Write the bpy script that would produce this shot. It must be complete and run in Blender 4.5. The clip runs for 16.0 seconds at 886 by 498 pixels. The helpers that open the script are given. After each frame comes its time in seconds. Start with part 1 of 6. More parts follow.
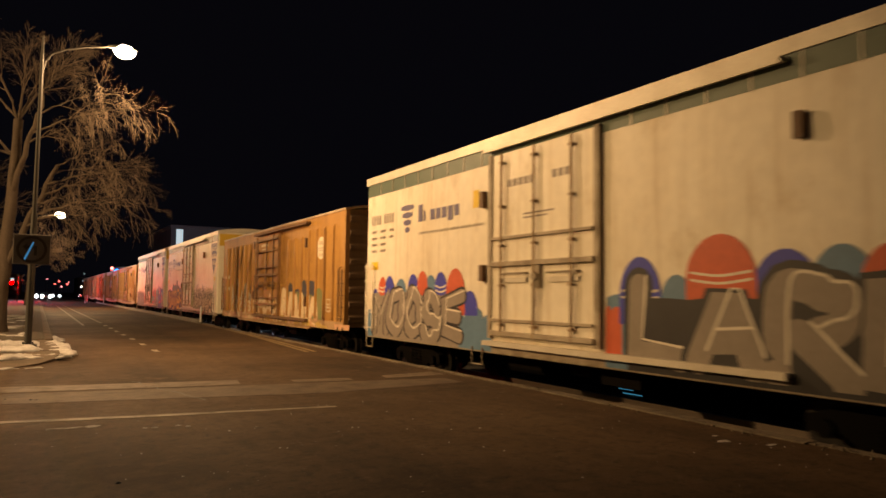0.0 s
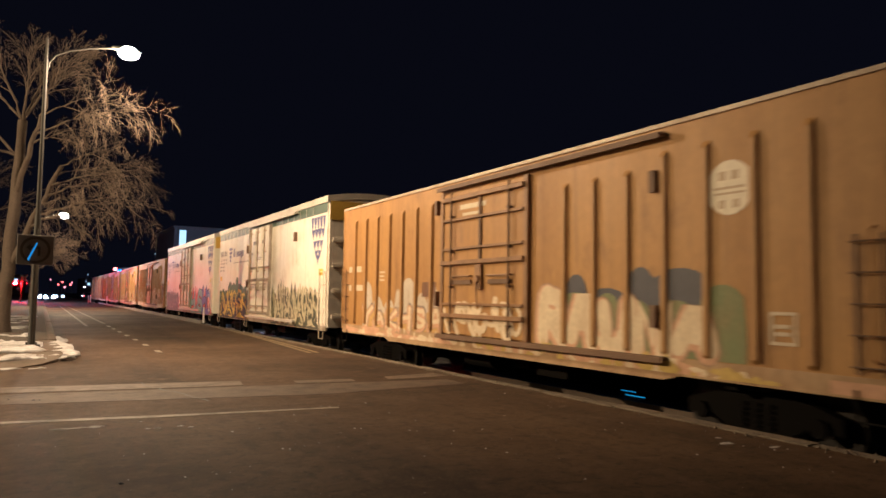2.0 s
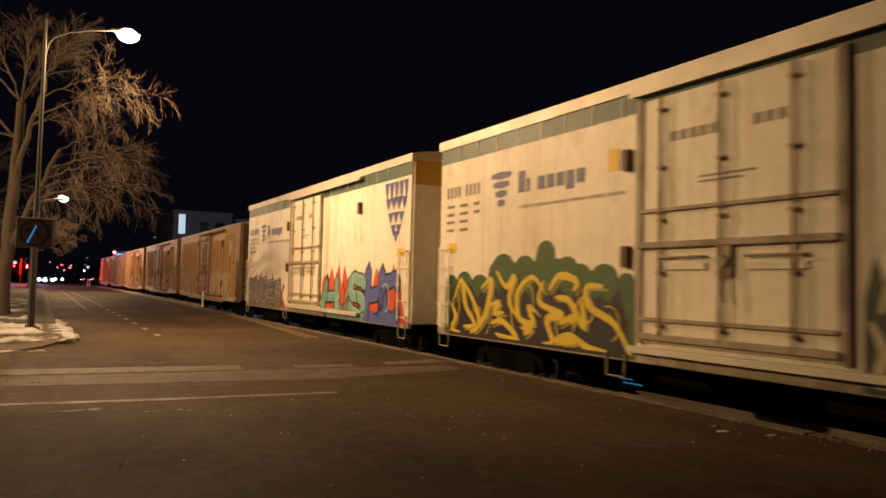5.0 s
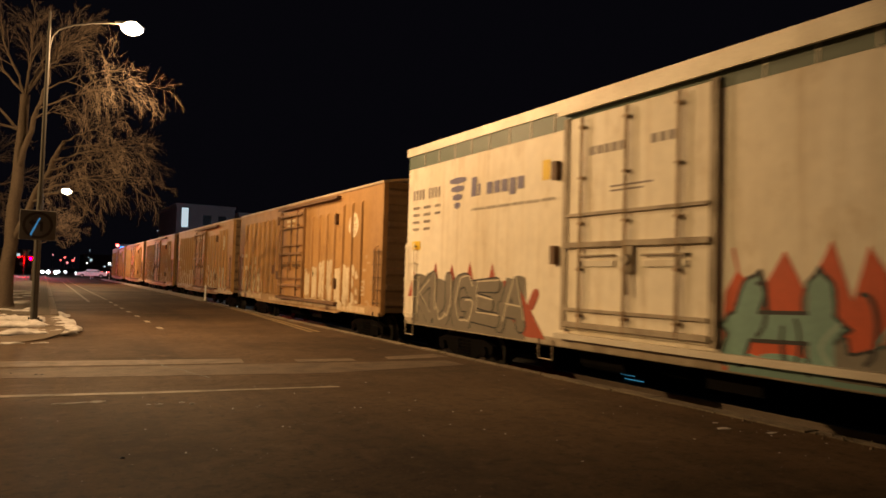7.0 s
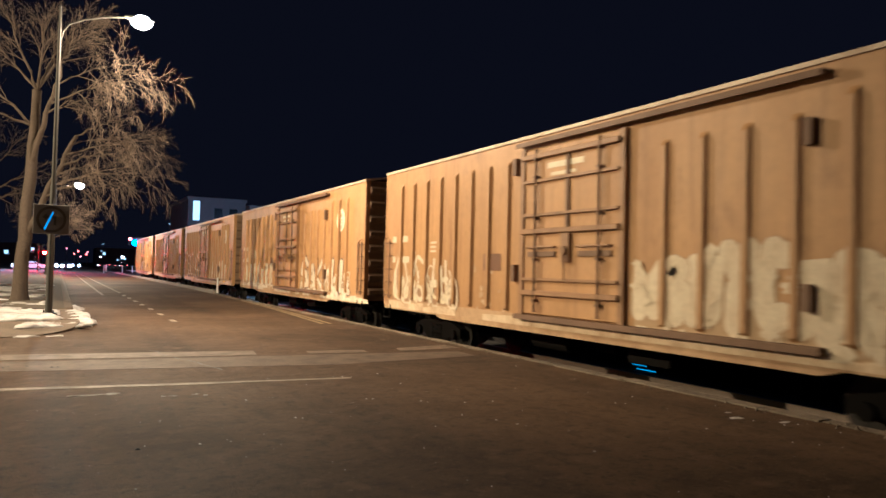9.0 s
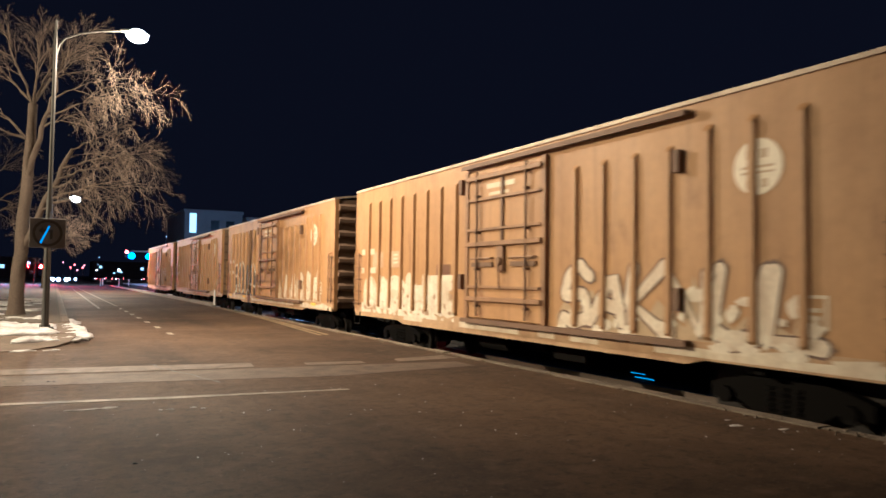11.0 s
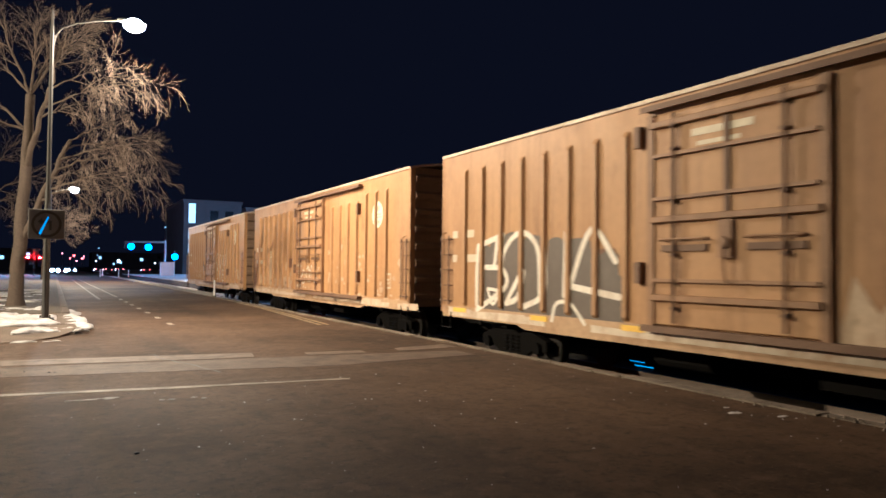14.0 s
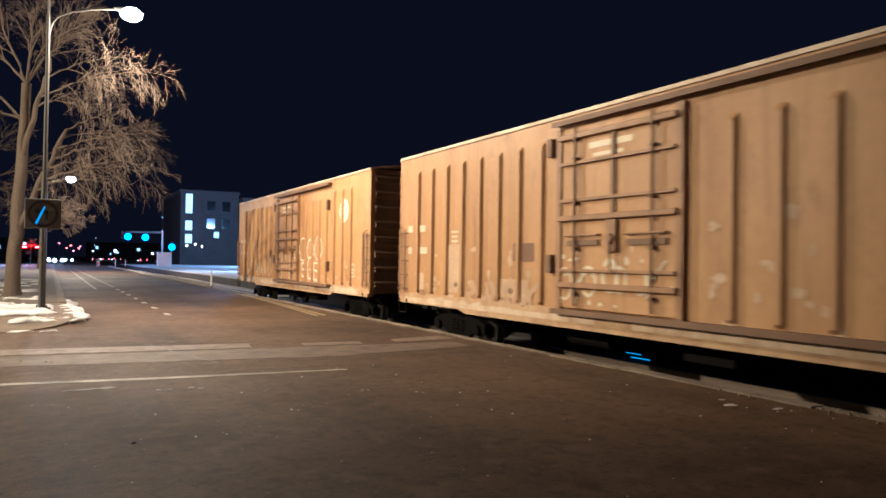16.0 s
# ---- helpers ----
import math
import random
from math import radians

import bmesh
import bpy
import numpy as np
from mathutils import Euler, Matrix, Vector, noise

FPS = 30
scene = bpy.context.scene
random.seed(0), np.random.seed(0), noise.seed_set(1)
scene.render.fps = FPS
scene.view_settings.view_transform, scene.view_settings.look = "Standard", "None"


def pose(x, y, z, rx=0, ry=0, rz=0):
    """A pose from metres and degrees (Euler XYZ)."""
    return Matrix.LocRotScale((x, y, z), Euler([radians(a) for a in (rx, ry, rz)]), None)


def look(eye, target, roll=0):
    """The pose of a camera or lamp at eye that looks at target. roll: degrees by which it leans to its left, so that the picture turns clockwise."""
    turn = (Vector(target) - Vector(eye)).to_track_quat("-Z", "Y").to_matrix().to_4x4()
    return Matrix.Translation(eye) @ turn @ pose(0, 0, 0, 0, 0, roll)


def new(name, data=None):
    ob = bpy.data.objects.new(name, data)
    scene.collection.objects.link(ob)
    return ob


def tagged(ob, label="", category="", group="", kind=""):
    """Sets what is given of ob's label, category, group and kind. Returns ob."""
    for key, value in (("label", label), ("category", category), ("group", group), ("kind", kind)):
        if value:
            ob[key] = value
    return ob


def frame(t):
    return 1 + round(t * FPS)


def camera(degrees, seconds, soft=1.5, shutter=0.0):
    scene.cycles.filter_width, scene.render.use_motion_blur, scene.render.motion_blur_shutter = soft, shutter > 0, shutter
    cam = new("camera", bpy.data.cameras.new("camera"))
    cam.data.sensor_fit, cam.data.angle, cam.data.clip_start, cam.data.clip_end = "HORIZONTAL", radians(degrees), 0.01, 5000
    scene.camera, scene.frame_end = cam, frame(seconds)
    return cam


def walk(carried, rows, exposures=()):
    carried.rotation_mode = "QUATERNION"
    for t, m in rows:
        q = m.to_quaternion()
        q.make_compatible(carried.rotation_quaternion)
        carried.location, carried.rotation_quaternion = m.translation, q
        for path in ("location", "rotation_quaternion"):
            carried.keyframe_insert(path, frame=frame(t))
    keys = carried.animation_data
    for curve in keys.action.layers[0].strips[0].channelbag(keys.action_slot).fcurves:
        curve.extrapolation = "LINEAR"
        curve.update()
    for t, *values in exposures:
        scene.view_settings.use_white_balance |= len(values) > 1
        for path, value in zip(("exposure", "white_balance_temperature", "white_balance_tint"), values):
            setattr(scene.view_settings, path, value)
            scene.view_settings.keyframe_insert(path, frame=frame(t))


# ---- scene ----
cam = camera(63.6, 16.0, soft=1.6, shutter=0.4)
EYE = (0.0, 0.0, 1.5)
# seconds, degrees to the right of the track's direction, degrees up, degrees of lean
TURNS = [
    (0.0, 29.47, 3.82, 0.73),
    (0.5, 29.42, 3.86, 1.18),
    (1.0, 29.39, 3.79, 1.14),
    (1.5, 29.28, 3.74, 1.72),
    (2.0, 29.25, 3.92, 0.84),
    (2.5, 29.24, 3.84, 0.74),
    (3.0, 29.14, 3.69, 0.99),
    (5.5, 29.36, 2.69, 1.42),
    (6.0, 29.32, 2.63, 1.62),
    (6.5, 29.31, 2.59, 1.84),
    (7.0, 29.13, 2.44, 1.75),
    (7.5, 28.73, 2.26, 1.51),
    (8.0, 28.60, 2.15, 1.49),
    (8.5, 28.46, 1.86, 1.28),
    (9.0, 28.30, 1.71, 1.37),
    (11.5, 28.52, 2.59, 0.66),
    (12.0, 28.42, 2.18, 0.62),
    (12.5, 28.44, 2.01, 0.69),
    (13.0, 28.40, 1.82, 0.50),
    (13.5, 28.36, 1.72, 0.60),
    (14.0, 28.57, 1.66, 0.56),
    (14.5, 28.80, 1.45, 0.72),
    (15.0, 28.85, 1.40, 0.69),
    (15.5, 28.74, 1.12, 0.77),
    (16.0, 28.79, 0.98, 0.82),
]


def aim(yaw, pitch, roll):
    y, p = radians(yaw), radians(pitch)
    way = Vector((math.sin(y) * math.cos(p), math.cos(y) * math.cos(p), math.sin(p)))
    return look(EYE, Vector(EYE) + 10 * way, roll)


walk(cam, [(t, aim(y, p, r)) for t, y, p, r in TURNS],
     exposures=[(0.0, -0.62, 6600, 12), (1.0, -0.50, 6600, 12), (1.5, -0.38, 5700, 10), (2.0, 0.0, 4900, 9), (2.5, 0.0, 4850, 12), (3.0, -0.05, 4850, 16), (3.6, -0.2, 5100, 15), (5.5, -0.60, 6200, 11), (7.5, -0.54, 6500, 12), (8.0, -0.33, 6500, 12), (8.5, 0.25, 4650, 5), (9.0, 0.50, 4500, 4), (11.5, 0.60, 4220, 5), (13.0, 0.67, 4180, 5), (16.0, 0.67, 4200, 6)])

# ---- world and lamps ----
world = bpy.data.worlds.new("night")
scene.world = world
world.use_nodes = True
world.node_tree.nodes["Background"].inputs[0].default_value = (0.33, 0.30, 0.48, 1)
world.node_tree.nodes["Background"].inputs[1].default_value = 0.0088
LAMP_COLOUR = (1.0, 0.60, 0.27)


def lamp(name, place, watts, colour=LAMP_COLOUR, size=0.16):
    data = bpy.data.lights.new(name, "POINT")
    data.energy, data.color, data.shadow_soft_size = watts, colour, size
    ob = new(name, data)
    ob.location = place
    return ob


LAMP_1 = (1.76, 20.65, 7.78)
LAMP_2 = (1.47, 73.0, 8.25)
LAMP_ADDED = (-18.0, 19.5, 9.8)
lamp("street_lamp_light", LAMP_1, 2700)
lamp("street_lamp_light", LAMP_2, 11000)

# the near lamp's hood keeps most of its light below the horizontal
wide = bpy.data.lights.new("street_lamp_hooded_light", "SPOT")
wide.energy, wide.color, wide.shadow_soft_size = 900, LAMP_COLOUR, 0.16
wide.spot_size, wide.spot_blend = radians(180), 0.06
new("street_lamp_hooded_light", wide).matrix_world = look(LAMP_1, (1.76, 20.66, 0.0))

# its main beam falls on the street
beam = bpy.data.lights.new("street_lamp_beam", "SPOT")
beam.energy, beam.color, beam.shadow_soft_size = 1800, LAMP_COLOUR, 0.16
beam.spot_size, beam.spot_blend = radians(128), 0.7
new("street_lamp_beam", beam).matrix_world = look(LAMP_1, (7.0, 14.0, 0.0))

# an added flood lamp, out of view, throws a wide cone on train and street
flood = bpy.data.lights.new("added_flood_light", "SPOT")
flood.energy, flood.color, flood.shadow_soft_size = 28500, (1.0, 0.60, 0.24), 0.18
flood.spot_size, flood.spot_blend = radians(112), 0.5
new("added_flood_light", flood).matrix_world = look(LAMP_ADDED, (8.0, 29.0, 1.5))
# cool lights added at hidden spots to brighten the far ground
lamp("added_crossing_light", (19.0, 78.0, 6.85), 3000, (0.62, 0.80, 1.0))
lamp("added_crossing_light", (-4.0, 118.0, 7.0), 7000, (0.62, 0.80, 1.0))
lamp("added_crossing_light", (34.0, 119.0, 8.5), 14000, (0.62, 0.80, 1.0))

# ---- materials ----


def material(name, colour, rough=0.6, metal=0.0, stain=None, stain_scale=0.7, stain_amount=0.5, grain=40.0, grain_amount=0.12,
             bump=0.1, bump_scale=60.0, emit=None, strength=0.0, spec=0.5, vary=0.0, streak=1.0, runs=None, runs_amount=0.0):
    m = bpy.data.materials.new(name)
    m.use_nodes = True
    nt = m.node_tree
    n, link = nt.nodes, nt.links
    b = n["Principled BSDF"]
    b.inputs["Roughness"].default_value, b.inputs["Metallic"].default_value = rough, metal
    b.inputs["Specular IOR Level"].default_value = spec
    co = n.new("ShaderNodeTexCoord")
    mp = n.new("ShaderNodeMapping")
    mp.inputs["Scale"].default_value = (1, 1, streak)
    link.new(co.outputs["Object"], mp.inputs[0])
    big, fine = n.new("ShaderNodeTexNoise"), n.new("ShaderNodeTexNoise")
    big.inputs["Scale"].default_value, big.inputs["Detail"].default_value = stain_scale, 8
    big.inputs["Roughness"].default_value = 0.65
    fine.inputs["Scale"].default_value, fine.inputs["Detail"].default_value = grain, 4
    link.new(mp.outputs[0], big.inputs["Vector"])
    link.new(co.outputs["Object"], fine.inputs["Vector"])
    ramp = n.new("ShaderNodeValToRGB")
    ramp.color_ramp.elements[0].position, ramp.color_ramp.elements[1].position = 0.42, 0.72
    link.new(big.outputs["Fac"], ramp.inputs[0])
    scale = n.new("ShaderNodeMath")
    scale.operation, scale.inputs[1].default_value = "MULTIPLY", stain_amount
    link.new(ramp.outputs[0], scale.inputs[0])
    mix = n.new("ShaderNodeMix")
    mix.data_type = "RGBA"
    mix.inputs["A"].default_value = (*colour, 1)
    mix.inputs["B"].default_value = (*(stain or [c * 0.6 for c in colour]), 1)
    link.new(scale.outputs[0], mix.inputs["Factor"])
    if runs:
        for across, down, low, high in ((5.5, 0.22, 0.52, 0.74), (1.7, 0.9, 0.56, 0.70)):
            mr, tr, rr_ = n.new("ShaderNodeMapping"), n.new("ShaderNodeTexNoise"), n.new("ShaderNodeMapRange")
            mr.inputs["Scale"].default_value = (across, across, down)
            tr.inputs["Scale"].default_value, tr.inputs["Detail"].default_value, tr.inputs["Roughness"].default_value = 1.0, 7, 0.65
            rr_.inputs["From Min"].default_value, rr_.inputs["From Max"].default_value, rr_.inputs["To Max"].default_value = low, high, runs_amount
            over_ = n.new("ShaderNodeMix")
            over_.data_type = "RGBA"
            over_.inputs["B"].default_value = (*runs, 1)
            link.new(co.outputs["Object"], mr.inputs[0])
            link.new(mr.outputs[0], tr.inputs["Vector"])
            link.new(tr.outputs["Fac"], rr_.inputs[0])
            link.new(rr_.outputs[0], over_.inputs["Factor"])
            link.new(mix.outputs["Result"], over_.inputs["A"])
            mix = over_
    mul = n.new("ShaderNodeMix")
    mul.data_type, mul.blend_type = "RGBA", "MULTIPLY"
    mul.inputs["Factor"].default_value = 1
    rng = n.new("ShaderNodeMapRange")
    rng.inputs["To Min"].default_value, rng.inputs["To Max"].default_value = 1 - 2 * grain_amount, 1 + 2 * grain_amount
    link.new(fine.outputs["Fac"], rng.inputs[0])
    link.new(mix.outputs["Result"], mul.inputs["A"])
    link.new(rng.outputs[0], mul.inputs["B"])
    out = mul
    if vary:
        info = n.new("ShaderNodeObjectInfo")
        r2 = n.new("ShaderNodeMapRange")
        r2.inputs["To Min"].default_value, r2.inputs["To Max"].default_value = 1 - vary, 1 + vary
        link.new(info.outputs["Random"], r2.inputs[0])
        out = n.new("ShaderNodeMix")
        out.data_type, out.blend_type = "RGBA", "MULTIPLY"
        out.inputs["Factor"].default_value = 1
        link.new(mul.outputs["Result"], out.inputs["A"])
        link.new(r2.outputs[0], out.inputs["B"])
    link.new(out.outputs["Result"], b.inputs["Base Color"])
    rr = n.new("ShaderNodeMapRange")
    rr.inputs["To Min"].default_value, rr.inputs["To Max"].default_value = max(rough - 0.12, 0.05), min(rough + 0.12, 1)
    link.new(big.outputs["Fac"], rr.inputs[0])
    link.new(rr.outputs[0], b.inputs["Roughness"])
    if bump:
        bn, bp = n.new("ShaderNodeTexNoise"), n.new("ShaderNodeBump")
        bn.inputs["Scale"].default_value, bn.inputs["Detail"].default_value = bump_scale, 5
        bp.inputs["Strength"].default_value, bp.inputs["Distance"].default_value = bump, 0.02
        link.new(co.outputs["Object"], bn.inputs["Vector"])
        link.new(bn.outputs["Fac"], bp.inputs["Height"])
        link.new(bp.outputs[0], b.inputs["Normal"])
    if emit:
        b.inputs["Emission Color"].default_value = (*emit, 1)
        b.inputs["Emission Strength"].default_value = strength
    return m


def glow(name, colour, strength):
    m = bpy.data.materials.new(name)
    m.use_nodes = True
    b = m.node_tree.nodes["Principled BSDF"]
    b.inputs["Base Color"].default_value = (*[0.3 * c for c in colour], 1)
    b.inputs["Emission Color"].default_value = (*colour, 1)
    b.inputs["Emission Strength"].default_value = strength
    return m


def asphalt():
    m = bpy.data.materials.new("asphalt")
    m.use_nodes = True
    n, link = m.node_tree.nodes, m.node_tree.links
    b = n["Principled BSDF"]
    co = n.new("ShaderNodeTexCoord")

    def texture(scale, stretch=(1, 1, 1), detail=8, rough=0.6):
        mp, tx = n.new("ShaderNodeMapping"), n.new("ShaderNodeTexNoise")
        mp.inputs["Scale"].default_value = stretch
        tx.inputs["Scale"].default_value, tx.inputs["Detail"].default_value, tx.inputs["Roughness"].default_value = scale, detail, rough
        link.new(co.outputs["Object"], mp.inputs[0])
        link.new(mp.outputs[0], tx.inputs["Vector"])
        return tx

    def over(base, tx, colour, low, high, amount):
        rng = n.new("ShaderNodeMapRange")
        rng.inputs["From Min"].default_value, rng.inputs["From Max"].default_value = low, high
        rng.inputs["To Max"].default_value = amount
        link.new(tx.outputs["Fac"], rng.inputs[0])
        mix = n.new("ShaderNodeMix")
        mix.data_type = "RGBA"
        link.new(rng.outputs[0], mix.inputs["Factor"])
        if isinstance(base, tuple):
            mix.inputs["A"].default_value = (*base, 1)
        else:
            link.new(base.outputs["Result"], mix.inputs["A"])
        mix.inputs["B"].default_value = (*colour, 1)
        return mix

    broad = texture(0.22)
    c = over((0.115, 0.070, 0.036), broad, (0.038, 0.023, 0.012), 0.40, 0.62, 0.85)
    c = over(c, texture(0.55, (1.0, 0.10, 1)), (0.020, 0.013, 0.009), 0.48, 0.66, 0.7)
    c = over(c, texture(0.8, (0.12, 1.0, 1)), (0.125, 0.082, 0.050), 0.54, 0.72, 0.6)
    c = over(c, texture(3.0), (0.135, 0.087, 0.052), 0.54, 0.68, 0.7)
    c = over(c, texture(4.5), (0.034, 0.020, 0.012), 0.50, 0.66, 0.6)
    patch = texture(12.0, detail=6, rough=0.7)
    c = over(c, patch, (0.024, 0.016, 0.010), 0.52, 0.64, 0.75)
    c = over(c, texture(17.0, (1, 1, 1), 5, 0.7), (0.160, 0.102, 0.062), 0.58, 0.70, 0.6)
    speck = texture(55.0, detail=3)
    c = over(c, speck, (0.016, 0.014, 0.013), 0.55, 0.75, 0.8)
    c = over(c, texture(22.0, detail=2), (0.19, 0.15, 0.115), 0.64, 0.80, 0.7)
    link.new(c.outputs["Result"], b.inputs["Base Color"])
    b.inputs["Specular IOR Level"].default_value = 0.18
    rr = n.new("ShaderNodeMapRange")
    rr.inputs["To Min"].default_value, rr.inputs["To Max"].default_value = 0.6, 0.95
    link.new(broad.outputs["Fac"], rr.inputs[0])
    link.new(rr.outputs[0], b.inputs["Roughness"])
    bp = n.new("ShaderNodeBump")
    bp.inputs["Strength"].default_value, bp.inputs["Distance"].default_value = 0.5, 0.012
    link.new(speck.outputs["Fac"], bp.inputs["Height"])
    rough_bump = n.new("ShaderNodeBump")
    rough_bump.inputs["Strength"].default_value, rough_bump.inputs["Distance"].default_value = 0.10, 0.02
    link.new(patch.outputs["Fac"], rough_bump.inputs["Height"])
    link.new(bp.outputs[0], rough_bump.inputs["Normal"])
    link.new(rough_bump.outputs[0], b.inputs["Normal"])
    return m


